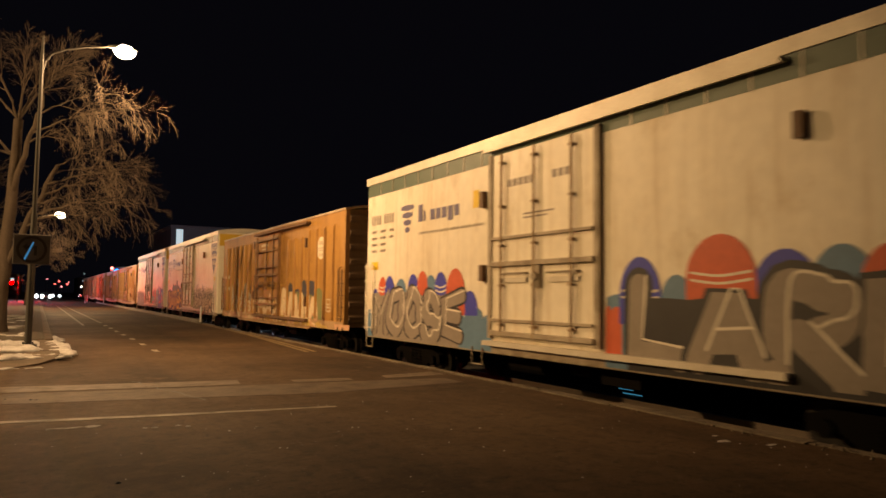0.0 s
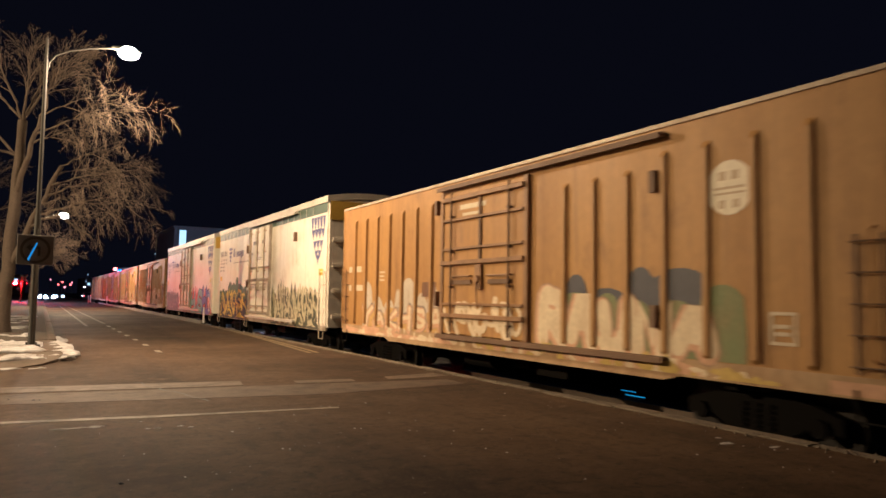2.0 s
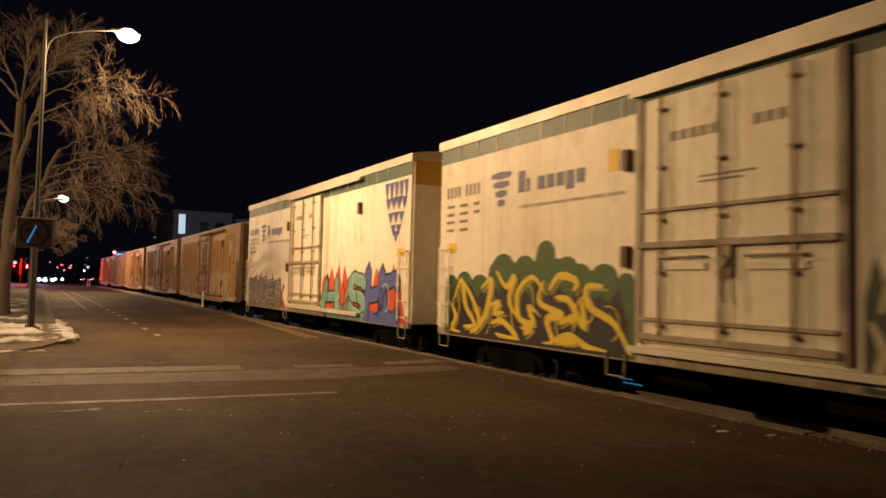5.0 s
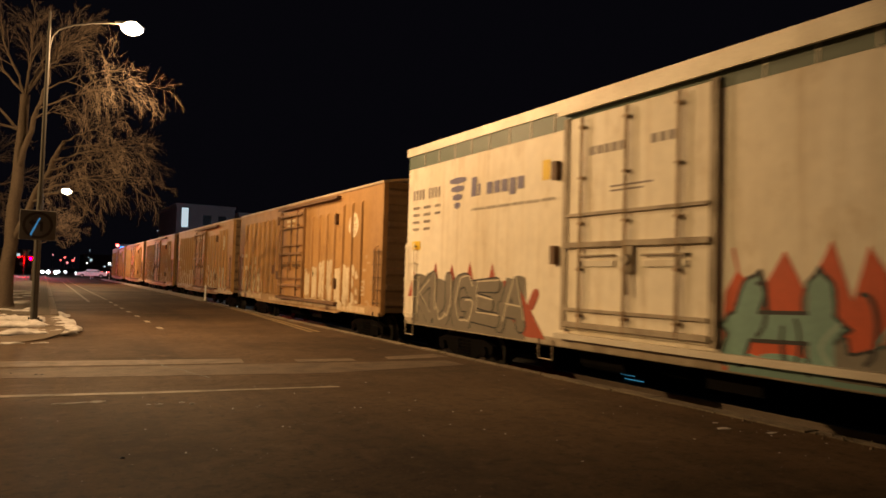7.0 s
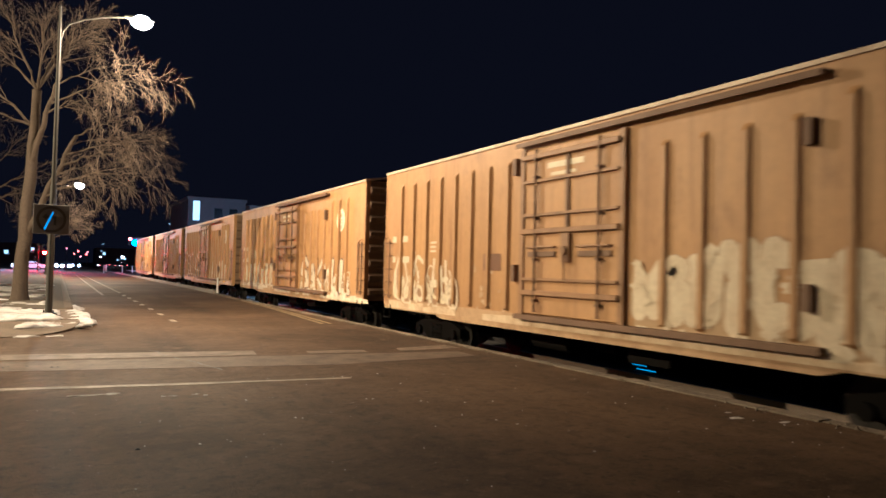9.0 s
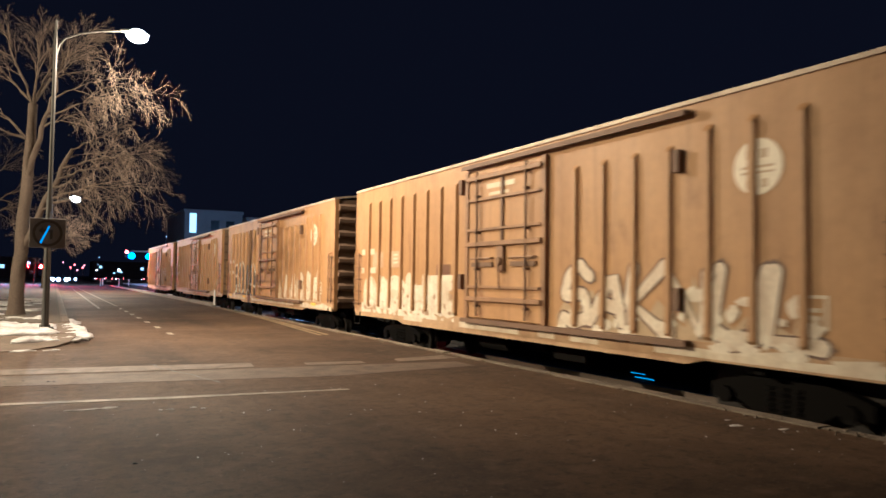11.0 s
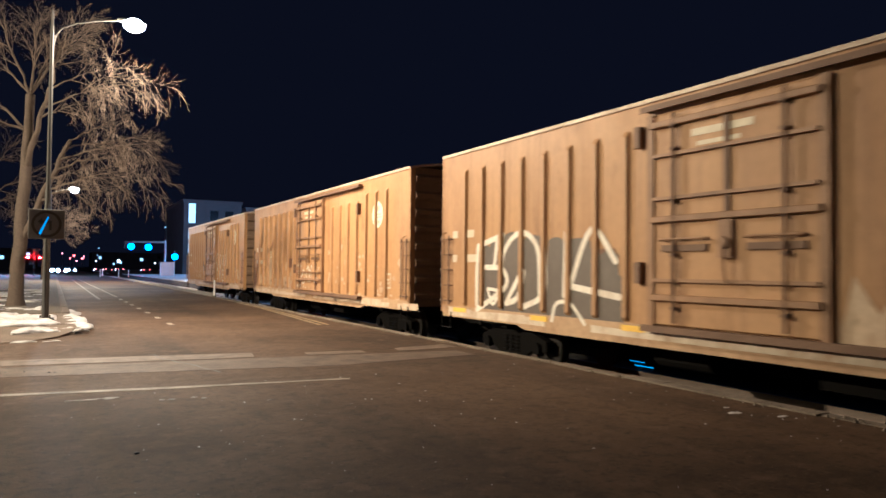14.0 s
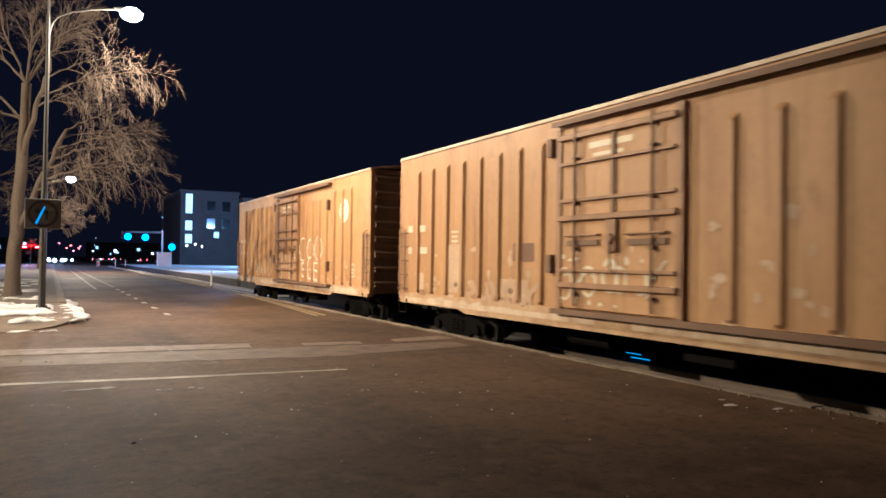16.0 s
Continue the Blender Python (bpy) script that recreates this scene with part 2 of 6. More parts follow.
M = {
    "asphalt": asphalt(),
    "concrete": material("concrete", (0.26, 0.24, 0.21), 0.85, stain=(0.14, 0.13, 0.12), stain_scale=1.2, grain=50, bump=0.2),
    "kerb_stone": material("dusty_kerb", (0.20, 0.165, 0.12), 0.9, stain=(0.09, 0.07, 0.052), stain_scale=2.0, stain_amount=0.9, grain=40, grain_amount=0.3, bump=0.4, bump_scale=40),
    "road_paint": material("worn_road_paint", (0.36, 0.31, 0.25), 0.7, stain=(0.040, 0.031, 0.024), stain_scale=1.8, stain_amount=1.0, grain=30, grain_amount=0.3, bump=0.1),
    "worn_line": material("worn_crosswalk_paint", (0.150, 0.108, 0.072), 0.7, stain=(0.045, 0.030, 0.020), stain_scale=3.6, stain_amount=1.0, grain=30, grain_amount=0.3, bump=0.2),
    "faint_paint": material("nearly_gone_paint", (0.105, 0.070, 0.044), 0.75, stain=(0.048, 0.031, 0.020), stain_scale=2.6, stain_amount=1.0, grain=25, grain_amount=0.3, bump=0.2),
    "yellow_paint": material("worn_yellow_paint", (0.26, 0.19, 0.085), 0.7, stain=(0.07, 0.058, 0.045), stain_scale=3.0, stain_amount=0.9, bump=0.1),
    "pavement": material("corner_concrete", (0.120, 0.088, 0.060), 0.85, stain=(0.060, 0.043, 0.029), stain_scale=0.9, stain_amount=0.8, grain=50, grain_amount=0.3, bump=0.3),
    "snow": material("old_snow", (0.56, 0.55, 0.56), 0.9, stain=(0.20, 0.18, 0.165), stain_scale=3.5, stain_amount=0.85, bump=0.6, bump_scale=25, grain=20),
    "soil": material("winter_soil", (0.075, 0.06, 0.042), 0.95, stain=(0.11, 0.095, 0.06), stain_scale=2, bump=0.8, bump_scale=30, grain=25, grain_amount=0.3),
    "ballast": material("dark_ballast", (0.035, 0.032, 0.03), 0.95, bump=1.0, bump_scale=18, grain=20, grain_amount=0.4),
    "rail": material("rail_steel", (0.16, 0.13, 0.11), 0.45, 0.8, bump=0.1),
    "brown": material("boxcar_brown_paint", (0.390, 0.224, 0.080), 0.6, stain=(0.255, 0.134, 0.047), stain_scale=0.9, stain_amount=0.7, grain=8, grain_amount=0.08, bump=0.14, bump_scale=5, streak=0.25, runs=(0.17, 0.082, 0.030), runs_amount=0.55),
    "brown_warm": material("orange_brown_paint", (0.40, 0.218, 0.054), 0.6, stain=(0.26, 0.130, 0.036), stain_scale=0.9, stain_amount=0.7, grain=8, grain_amount=0.08, bump=0.14, bump_scale=5, streak=0.25, runs=(0.17, 0.082, 0.030), runs_amount=0.55),
    "brown_dark": material("grimy_brown_paint", (0.15, 0.085, 0.042), 0.7, stain=(0.08, 0.05, 0.03), stain_scale=1.5, bump=0.15, bump_scale=12, streak=0.3),
    "dusty_sill": material("dusty_sill_paint", (0.40, 0.27, 0.14), 0.7, stain=(0.24, 0.135, 0.058), stain_scale=1.4, stain_amount=0.9, grain=10, grain_amount=0.15, bump=0.2, bump_scale=12),
    # end walls take a darker brown than the sides
    "end_paint": material("dark_end_paint", (0.165, 0.105, 0.062), 0.75, stain=(0.085, 0.058, 0.038), stain_scale=1.2, stain_amount=0.8, bump=0.15, bump_scale=12, streak=0.3),
    "brown_trim": material("worn_shaded_brown_trim", (0.27, 0.150, 0.060), 0.6, stain=(0.13, 0.075, 0.035), stain_scale=2.2, stain_amount=0.8, bump=0.15, bump_scale=12, streak=0.4),
    "white": material("reefer_white_paint", (0.82, 0.77, 0.66), 0.5, stain=(0.66, 0.57, 0.42), stain_scale=0.6, stain_amount=0.55, grain=5, grain_amount=0.06, bump=0.7, bump_scale=1.5, streak=0.35, runs=(0.50, 0.39, 0.24), runs_amount=0.5),
    "white_roof": material("galvanized_roof", (0.62, 0.58, 0.50), 0.5, 0.2, stain=(0.42, 0.36, 0.28), stain_scale=1.3, bump=0.15, bump_scale=10),
    "brown_roof": material("weathered_brown_roof", (0.50, 0.42, 0.32), 0.6, 0.1, stain=(0.26, 0.18, 0.11), stain_scale=1.3, stain_amount=0.8, bump=0.15, bump_scale=10),
    "green": material("grey_green_stripe", (0.072, 0.115, 0.088), 0.5, stain=(0.13, 0.165, 0.14), stain_scale=1.2, bump=0.1, bump_scale=4),
    "yellow_roof": material("yellow_end_paint", (0.65, 0.42, 0.05), 0.5, stain=(0.5, 0.3, 0.05), bump=0.1),
    # near black: the shade beneath the cars is put into these two colours
    "under": material("grimy_shaded_underframe", (0.005, 0.0045, 0.0045), 0.85, stain=(0.009, 0.008, 0.007), stain_scale=3, bump=0.3, bump_scale=20, spec=0.1),
    "wheel": material("worn_wheel_steel", (0.022, 0.019, 0.018), 0.6, 0.5, bump=0.1),
    "steel": material("galvanized_steel", (0.42, 0.42, 0.42), 0.4, 0.8, bump=0.05),
    "lamp_pole": material("weathered_grey_pole", (0.036, 0.033, 0.030), 0.6, 0.3, stain=(0.06, 0.055, 0.05), stain_scale=2, bump=0.05, streak=0.3),
    # grime on the sills; on the door bars it replaces shadow
    "grimy_shaded_white": material("grimy_shaded_sill_paint", (0.40, 0.34, 0.26), 0.65, stain=(0.13, 0.095, 0.06), stain_scale=1.6, stain_amount=0.9, bump=0.2, bump_scale=12),
    "door_rod": material("rusted_door_rod", (0.36, 0.26, 0.16), 0.55, 0.3, stain=(0.12, 0.07, 0.035), stain_scale=4, stain_amount=0.8, bump=0.1),
    "facade_pale": material("grey_facade", (0.060, 0.059, 0.062), 0.8, stain=(0.035, 0.035, 0.038), stain_scale=0.4, bump=0.2),
    "pole": material("aluminium_pole", (0.30, 0.30, 0.29), 0.45, 0.7, bump=0.05),
    "dark_pole": material("dark_painted_pole", (0.030, 0.028, 0.026), 0.55, bump=0.05),
    "bark": material("winter_bark", (0.066, 0.048, 0.035), 0.9, stain=(0.035, 0.026, 0.02), stain_scale=3, bump=0.8, bump_scale=14, grain=18, grain_amount=0.2, streak=0.3),
    "twig": material("pale_twig", (0.108, 0.079, 0.056), 0.85, bump=0.2),
    # white plate and red ring dimmed in colour, as unlit faces
    "sign_dim": material("shade_dimmed_sign", (0.085, 0.078, 0.075), 0.5, bump=0.02),
    "sign_ring": material("shade_dimmed_ring", (0.020, 0.012, 0.012), 0.5, bump=0.02),
    "black": material("black_paint", (0.015, 0.015, 0.016), 0.5, bump=0.05),
    "wall_dark": material("dark_facade", (0.075, 0.07, 0.07), 0.8, stain=(0.045, 0.045, 0.05), stain_scale=0.4, bump=0.2),
    "car_white": material("white_car_paint", (0.75, 0.75, 0.76), 0.25, bump=0.0),
    "car_dark": material("dark_car_paint", (0.03, 0.03, 0.035), 0.25, bump=0.0),
    "glass": material("dark_glass", (0.01, 0.012, 0.015), 0.08, bump=0.0),
    "tyre": material("tyre_rubber", (0.02, 0.02, 0.02), 0.85, bump=0.1),
    "lens": glow("lamp_lens", (1.0, 0.80, 0.52), 60),
    "far_lens": glow("far_lamp_lens", (1.0, 0.85, 0.6), 30),
    "window_glow": glow("lit_window", (0.75, 0.95, 1.0), 0.9),
    "head_glow": glow("headlight_glow", (0.80, 0.92, 1.0), 40),
    "green_glow": glow("green_signal_glow", (0.005, 0.25, 1.0), 7.0),
    "pink_glow": glow("red_signal_lens", (1.0, 0.10, 0.08), 16),
    "flash_red": glow("red_flasher_lens", (1.0, 0.00003, 0.00006), 8500),
    "soft_head": glow("side_headlight", (0.9, 0.95, 1.0), 4),
    # emission for the blue reflection in the track bed
    "blue_glint": glow("blue_glint_glow", (0.10, 0.50, 0.75), 0.6),
    "cool_lens": glow("cool_lamp_lens", (0.75, 0.88, 1.0), 20),
    "far_red": glow("distant_red_glow", (1.0, 0.25, 0.25), 5),
    "tail_glow": glow("tail_light_glow", (1.0, 0.10, 0.08), 8),
}
PAINT = {}


def worn(colour, amount=0.85):
    """Old spray paint, weathered through to the brown beneath."""
    key = (*colour, amount)
    if key not in PAINT:
        PAINT[key] = material("worn_spray_paint", colour, 0.65, stain=(0.30, 0.18, 0.09), stain_scale=3.2, stain_amount=amount, bump=0.08, grain=14, grain_amount=0.12, streak=0.5)
    return PAINT[key]



def spray(colour):
    """A spray paint of that colour, with soft mottling."""
    key = tuple(c ** 1.25 for c in colour)
    if key not in PAINT:
        PAINT[key] = material("spray_paint", key, 0.55, stain=[min(1, c * 1.25 + 0.02) for c in key], stain_scale=2.5, stain_amount=0.5, bump=0.05, grain=12, grain_amount=0.08)
    return PAINT[key]


# ---- mesh helpers ----


def box(bm, x0, y0, z0, x1, y1, z1):
    v = [bm.verts.new((x, y, z)) for z in (z0, z1) for y in (y0, y1) for x in (x0, x1)]
    for f in ((0, 2, 3, 1), (4, 5, 7, 6), (0, 1, 5, 4), (2, 6, 7, 3), (0, 4, 6, 2), (1, 3, 7, 5)):
        bm.faces.new([v[i] for i in f])


def rod(bm, a, b, r0, r1=None, sides=8):
    a, b = Vector(a), Vector(b)
    r1 = r0 if r1 is None else r1
    way = b - a
    if way.length < 1e-6:
        return
    q = way.to_track_quat("Z", "Y")
    rings = []
    for p, r in ((a, r0), (b, r1)):
        rings.append([bm.verts.new(p + q @ Vector((r * math.cos(2 * math.pi * k / sides), r * math.sin(2 * math.pi * k / sides), 0))) for k in range(sides)])
    for k in range(sides):
        bm.faces.new((rings[0][k], rings[0][(k + 1) % sides], rings[1][(k + 1) % sides], rings[1][k]))
    bm.faces.new(rings[0][::-1])
    bm.faces.new(rings[1])


def path_rod(bm, pts, r, sides=8):
    for a, b in zip(pts, pts[1:]):
        rod(bm, a, b, r, r, sides)


def plate(bm, outline, x, thick=0.002):
    """A thin plate in the plane across x; outline of (y, z)."""
    a = [bm.verts.new((x, y, z)) for y, z in outline]
    b = [bm.verts.new((x - thick, y, z)) for y, z in outline]
    for loop in (a, b[::-1]):
        try:
            bm.faces.new(loop)
        except ValueError:
            pass
    for i in range(len(a)):
        j = (i + 1) % len(a)
        bm.faces.new((a[i], b[i], b[j], a[j]))


def mesh_of(bm, name, mat, smooth=False):
    bmesh.ops.recalc_face_normals(bm, faces=bm.faces)
    me = bpy.data.meshes.new(name)
    bm.to_mesh(me)
    bm.free()
    for m in (mat if isinstance(mat, (list, tuple)) else [mat]):
        me.materials.append(m)
    if smooth:
        for p in me.polygons:
            p.use_smooth = True
    return me


def part(name, bm, mat, parent, label="", smooth=False):
    ob = new(name, mesh_of(bm, name, mat, smooth) if isinstance(bm, bmesh.types.BMesh) else bm)
    ob.parent = parent
    return tagged(ob, label)


def thing(name, place, label, category, group="", kind=""):
    ob = new(name)
    ob.location = place
    return tagged(ob, label, category, group, kind)


def solid(name, bm, mat, label="", category="", group="", kind="", smooth=False):
    return tagged(new(name, mesh_of(bm, name, mat, smooth)), label, category, group, kind)


def bevel(bm, w=0.02, segments=2):
    bmesh.ops.bevel(bm, geom=list(bm.edges), offset=w, segments=segments, affect="EDGES", profile=0.5)

# ---- ground, road, track ----
KERB_X = 7.3
bm = bmesh.new()
box(bm, -2500, -2500, -0.9, 2500, 2500, -0.56)
solid("ground", bm, M["ballast"], "dark gravel ground under the track", "ground", kind="structure")
bm = bmesh.new()
box(bm, -400, -300, -0.55, KERB_X - 0.16, 700, 0.0)
solid("road", bm, M["asphalt"], "worn dark asphalt street with faded markings", "road", kind="structure")
bm = bmesh.new()
box(bm, 11.6, -300, -0.55, 400, 700, 0.02)
solid("road", bm, M["asphalt"], "dark asphalt beyond the railway track", "road", kind="structure")
kerb = tagged(new("kerb_1"), "pale concrete kerb edging the railway bed", "kerb", kind="structure")
for i in range(120):
    y = -20 + 0.75 * i
    bm = bmesh.new()
    r = random.Random(i)
    box(bm, KERB_X - 0.17 - r.uniform(0.0, 0.09), y + 0.004, -0.5, KERB_X + r.uniform(-0.03, 0.02), y + 0.745, 0.010 + r.uniform(-0.004, 0.012))
    part("kerb_stone", bm, M["kerb_stone"], kerb)
bm = bmesh.new()
r = random.Random(77)
for k in range(900):
    x, y, a = KERB_X - 0.12 + r.gauss(0, 0.11), r.uniform(1.0, 40.0), r.uniform(0.010, 0.030)
    if x > KERB_X + 0.02:
        continue
    low = [bm.verts.new((x + a * r.uniform(0.6, 1.2) * math.cos(q), y + a * r.uniform(0.6, 1.2) * math.sin(q), 0.004)) for q in (0, 1.25, 2.5, 3.75, 5.0)]
    top = bm.verts.new((x, y, 0.012 + a * 0.8))
    for q in range(5):
        bm.faces.new((low[q], low[(q + 1) % 5], top))
solid("kerb_gravel", bm, M["kerb_stone"], "loose grit strewn along the kerb", "gravel", kind="stuff")
# dark sheet added over the far road's edge, in place of shade
bm = bmesh.new()
box(bm, 11.52, -300, -0.55, 11.598, 700, 0.015)
solid("dark_edge_sheet", bm, M["ballast"], "dark sheet added to keep the far road edge in shade", "ground", kind="structure")
for k, x in enumerate((9.3 - 0.7525, 9.3 + 0.7525)):
    bm = bmesh.new()
    box(bm, x - 0.07, -150, -0.57, x + 0.07, 600, -0.545)
    box(bm, x - 0.012, -150, -0.55, x + 0.012, 600, -0.46)
    box(bm, x - 0.035, -150, -0.465, x + 0.035, 600, -0.43)
    solid("rail", bm, M["rail"], "worn steel rail in the dark track bed", "rail", "rails of the track", kind="structure")

# ---- the train ----
SIDE = -1.55      # the side that faces the street
HALF = 7.8        # half the body's length
RAIL_Z = -0.43
TRACK_X = 9.3


def travelled(t):
    u = t - 8.0
    return 7.591 * u + 0.000306 * u ** 2 + 0.000327 * u ** 3 - 0.000015 * u ** 4


def wheel_mesh():
    bm = bmesh.new()
    for s in (-1, 1):
        rod(bm, (s * 0.68, 0, 0), (s * 0.80, 0, 0), 0.42, 0.415, 28)
        rod(bm, (s * 0.64, 0, 0), (s * 0.68, 0, 0), 0.455, 0.445, 28)
        rod(bm, (s * 0.80, 0, 0), (s * 0.83, 0, 0), 0.15, 0.13, 16)
        for k in range(5):
            a = k * 2 * math.pi / 5
            rod(bm, (s * 0.80, 0.27 * math.cos(a), 0.27 * math.sin(a)), (s * 0.812, 0.27 * math.cos(a), 0.27 * math.sin(a)), 0.05, 0.05, 8)
    rod(bm, (-0.98, 0, 0), (0.98, 0, 0), 0.075, 0.075, 12)
    return mesh_of(bm, "wheelset", M["wheel"])


def side_frame_mesh(s):
    bm = bmesh.new()
    x0, x1 = s * 0.90, s * 1.04
    outline = [(-1.15, 0.36), (-1.15, 0.56), (-0.85, 0.66), (-0.45, 0.74), (0.45, 0.74), (0.85, 0.66), (1.15, 0.56), (1.15, 0.36), (0.75, 0.40), (0.38, 0.20), (-0.38, 0.20), (-0.75, 0.40)]
    a = [bm.verts.new((x0, y, z)) for y, z in outline]
    b = [bm.verts.new((x1, y, z)) for y, z in outline]
    bm.faces.new(a), bm.faces.new(b[::-1])
    for i in range(len(a)):
        j = (i + 1) % len(a)
        bm.faces.new((a[i], a[j], b[j], b[i]))
    for y in (-0.2, 0, 0.2):
        for k in range(5):
            rod(bm, (s * 1.02, y, 0.30 + 0.07 * k), (s * 1.02, y, 0.34 + 0.07 * k), 0.075, 0.075, 10)
    for y in (-0.88, 0.88):
        rod(bm, (s * 1.02, y, 0.42), (s * 1.11, y, 0.42), 0.12, 0.11, 14)
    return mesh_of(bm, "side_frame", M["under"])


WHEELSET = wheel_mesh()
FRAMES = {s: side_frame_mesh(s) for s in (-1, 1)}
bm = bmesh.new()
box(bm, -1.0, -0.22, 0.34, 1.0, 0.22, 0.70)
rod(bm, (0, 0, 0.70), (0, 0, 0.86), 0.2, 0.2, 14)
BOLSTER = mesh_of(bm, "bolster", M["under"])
WHEELS = []


def truck(car, y):
    ob = new("truck")
    ob.parent, ob.location = car, (0, y, 0)
    part("bolster", BOLSTER, None, ob)
    for s in (-1, 1):
        part("side_frame", FRAMES[s], None, ob)
    for d in (-0.88, 0.88):
        w = part("wheelset", WHEELSET, None, ob)
        w.location = (0, d, 0.42)
        WHEELS.append((w, d))


def coupler(car, s):
    bm = bmesh.new()
    box(bm, -0.14, s * HALF * 0.97 if s > 0 else -HALF - 0.62, 0.66, 0.14, HALF + 0.62 if s > 0 else -HALF * 0.97, 0.92)
    box(bm, -0.19, s * (HALF + 0.72) - 0.16, 0.62, 0.19, s * (HALF + 0.72) + 0.16, 0.96)
    part("coupler", bm, M["under"], car)
    bm = bmesh.new()
    path_rod(bm, [(0.35, s * (HALF + 0.05), 0.75), (0.38, s * (HALF + 0.35), 0.50), (0.30, s * (HALF + 0.75), 0.42)], 0.03)
    part("brake_hose", bm, M["black"], car)


def ladder_mesh(rungs, z0, step, width=0.42, mat=None):
    bm = bmesh.new()
    for y in (-width / 2, width / 2):
        box(bm, SIDE - 0.075, y - 0.02, z0 - 0.08, SIDE - 0.055, y + 0.02, z0 + step * (rungs - 1) + 0.08)
    for k in range(rungs):
        z = z0 + step * k
        rod(bm, (SIDE - 0.085, -width / 2 - 0.05, z), (SIDE - 0.085, width / 2 + 0.05, z), 0.012, 0.012, 6)
        for y in (-width / 2 - 0.05, width / 2 + 0.05):
            rod(bm, (SIDE - 0.085, y, z), (SIDE + 0.01, y, z), 0.012, 0.012, 6)
    return mesh_of(bm, "ladder", mat)


def step_mesh(mat):
    bm = bmesh.new()
    path_rod(bm, [(SIDE - 0.03, -0.20, 1.0), (SIDE - 0.03, -0.19, 0.66), (SIDE - 0.03, 0.19, 0.66), (SIDE - 0.03, 0.20, 1.0)], 0.015, 6)
    return mesh_of(bm, "stirrup_step", mat)


LADDERS = {"brown": ladder_mesh(5, 1.25, 0.34, 0.30, M["brown_dark"]), "white": ladder_mesh(5, 1.1, 0.40, mat=M["white"])}
STEPS = {"brown": step_mesh(M["under"]), "white": step_mesh(M["grimy_shaded_white"])}


def flip(ob):
    """Turn a part of the street side to the far side."""
    ob.matrix_basis = pose(0, 0, 0, 0, 0, 180) @ ob.matrix_basis
    return ob


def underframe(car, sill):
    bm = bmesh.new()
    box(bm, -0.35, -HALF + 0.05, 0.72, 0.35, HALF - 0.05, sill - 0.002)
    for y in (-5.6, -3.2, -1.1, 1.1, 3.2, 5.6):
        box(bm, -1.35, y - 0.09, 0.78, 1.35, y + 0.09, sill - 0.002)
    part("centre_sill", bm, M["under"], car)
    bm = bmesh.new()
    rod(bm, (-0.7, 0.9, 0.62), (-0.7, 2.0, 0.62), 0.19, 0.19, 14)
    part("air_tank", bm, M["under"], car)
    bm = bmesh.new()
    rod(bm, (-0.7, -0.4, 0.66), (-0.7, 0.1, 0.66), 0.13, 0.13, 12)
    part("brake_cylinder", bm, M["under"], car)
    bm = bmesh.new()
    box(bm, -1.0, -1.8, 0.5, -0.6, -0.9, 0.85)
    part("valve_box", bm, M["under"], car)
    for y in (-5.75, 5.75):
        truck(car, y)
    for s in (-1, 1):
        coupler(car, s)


def arc_roof(bm, edge_z, rise, over, y0, y1, thick=0.07, steps=10):
    top, low = [], []
    for k in range(steps + 1):
        x = (1.55 + over) * (2 * k / steps - 1)
        z = edge_z + rise * (1 - (2 * k / steps - 1) ** 2)
        top.append([bm.verts.new((x, y, z)) for y in (y0, y1)])
        low.append([bm.verts.new((x, y, z - thick)) for y in (y0, y1)])
    for k in range(steps):
        bm.faces.new((top[k][0], top[k + 1][0], top[k + 1][1], top[k][1]))
        bm.faces.new((low[k][0], low[k][1], low[k + 1][1], low[k + 1][0]))
        for e in (0, 1):
            bm.faces.new((top[k][e], low[k][e], low[k + 1][e], top[k + 1][e]))
    for k in (0, steps):
        bm.faces.new((top[k][0], top[k][1], low[k][1], low[k][0]))


def rib_mesh(z0, z1, paint):
    """A pressed side post with sloping flanks and ends."""
    bm = bmesh.new()
    sect = [(0.075, 0.0), (0.045, 0.065), (-0.045, 0.065), (-0.075, 0.0)]
    rows = []
    for z, f in ((z0, 0.05), (z0 + 0.06, 1), (z1 - 0.10, 1), (z1, 0.05)):
        rows.append([bm.verts.new((SIDE + 0.004 - d * f, y, z)) for y, d in sect])
    for a, b in zip(rows, rows[1:]):
        for k in range(3):
            bm.faces.new((a[k], a[k + 1], b[k + 1], b[k]))
    return mesh_of(bm, "side_post", paint)


RIBS = {}


def rib(car, y, z0, z1, paint):
    key = (z0, z1, paint.name)
    if key not in RIBS:
        RIBS[key] = rib_mesh(z0, z1, paint)
    for far in (False, True):
        ob = part("side_post", RIBS[key], None, car)
        ob.location = (0, y, 0)
        if far:
            flip(ob)


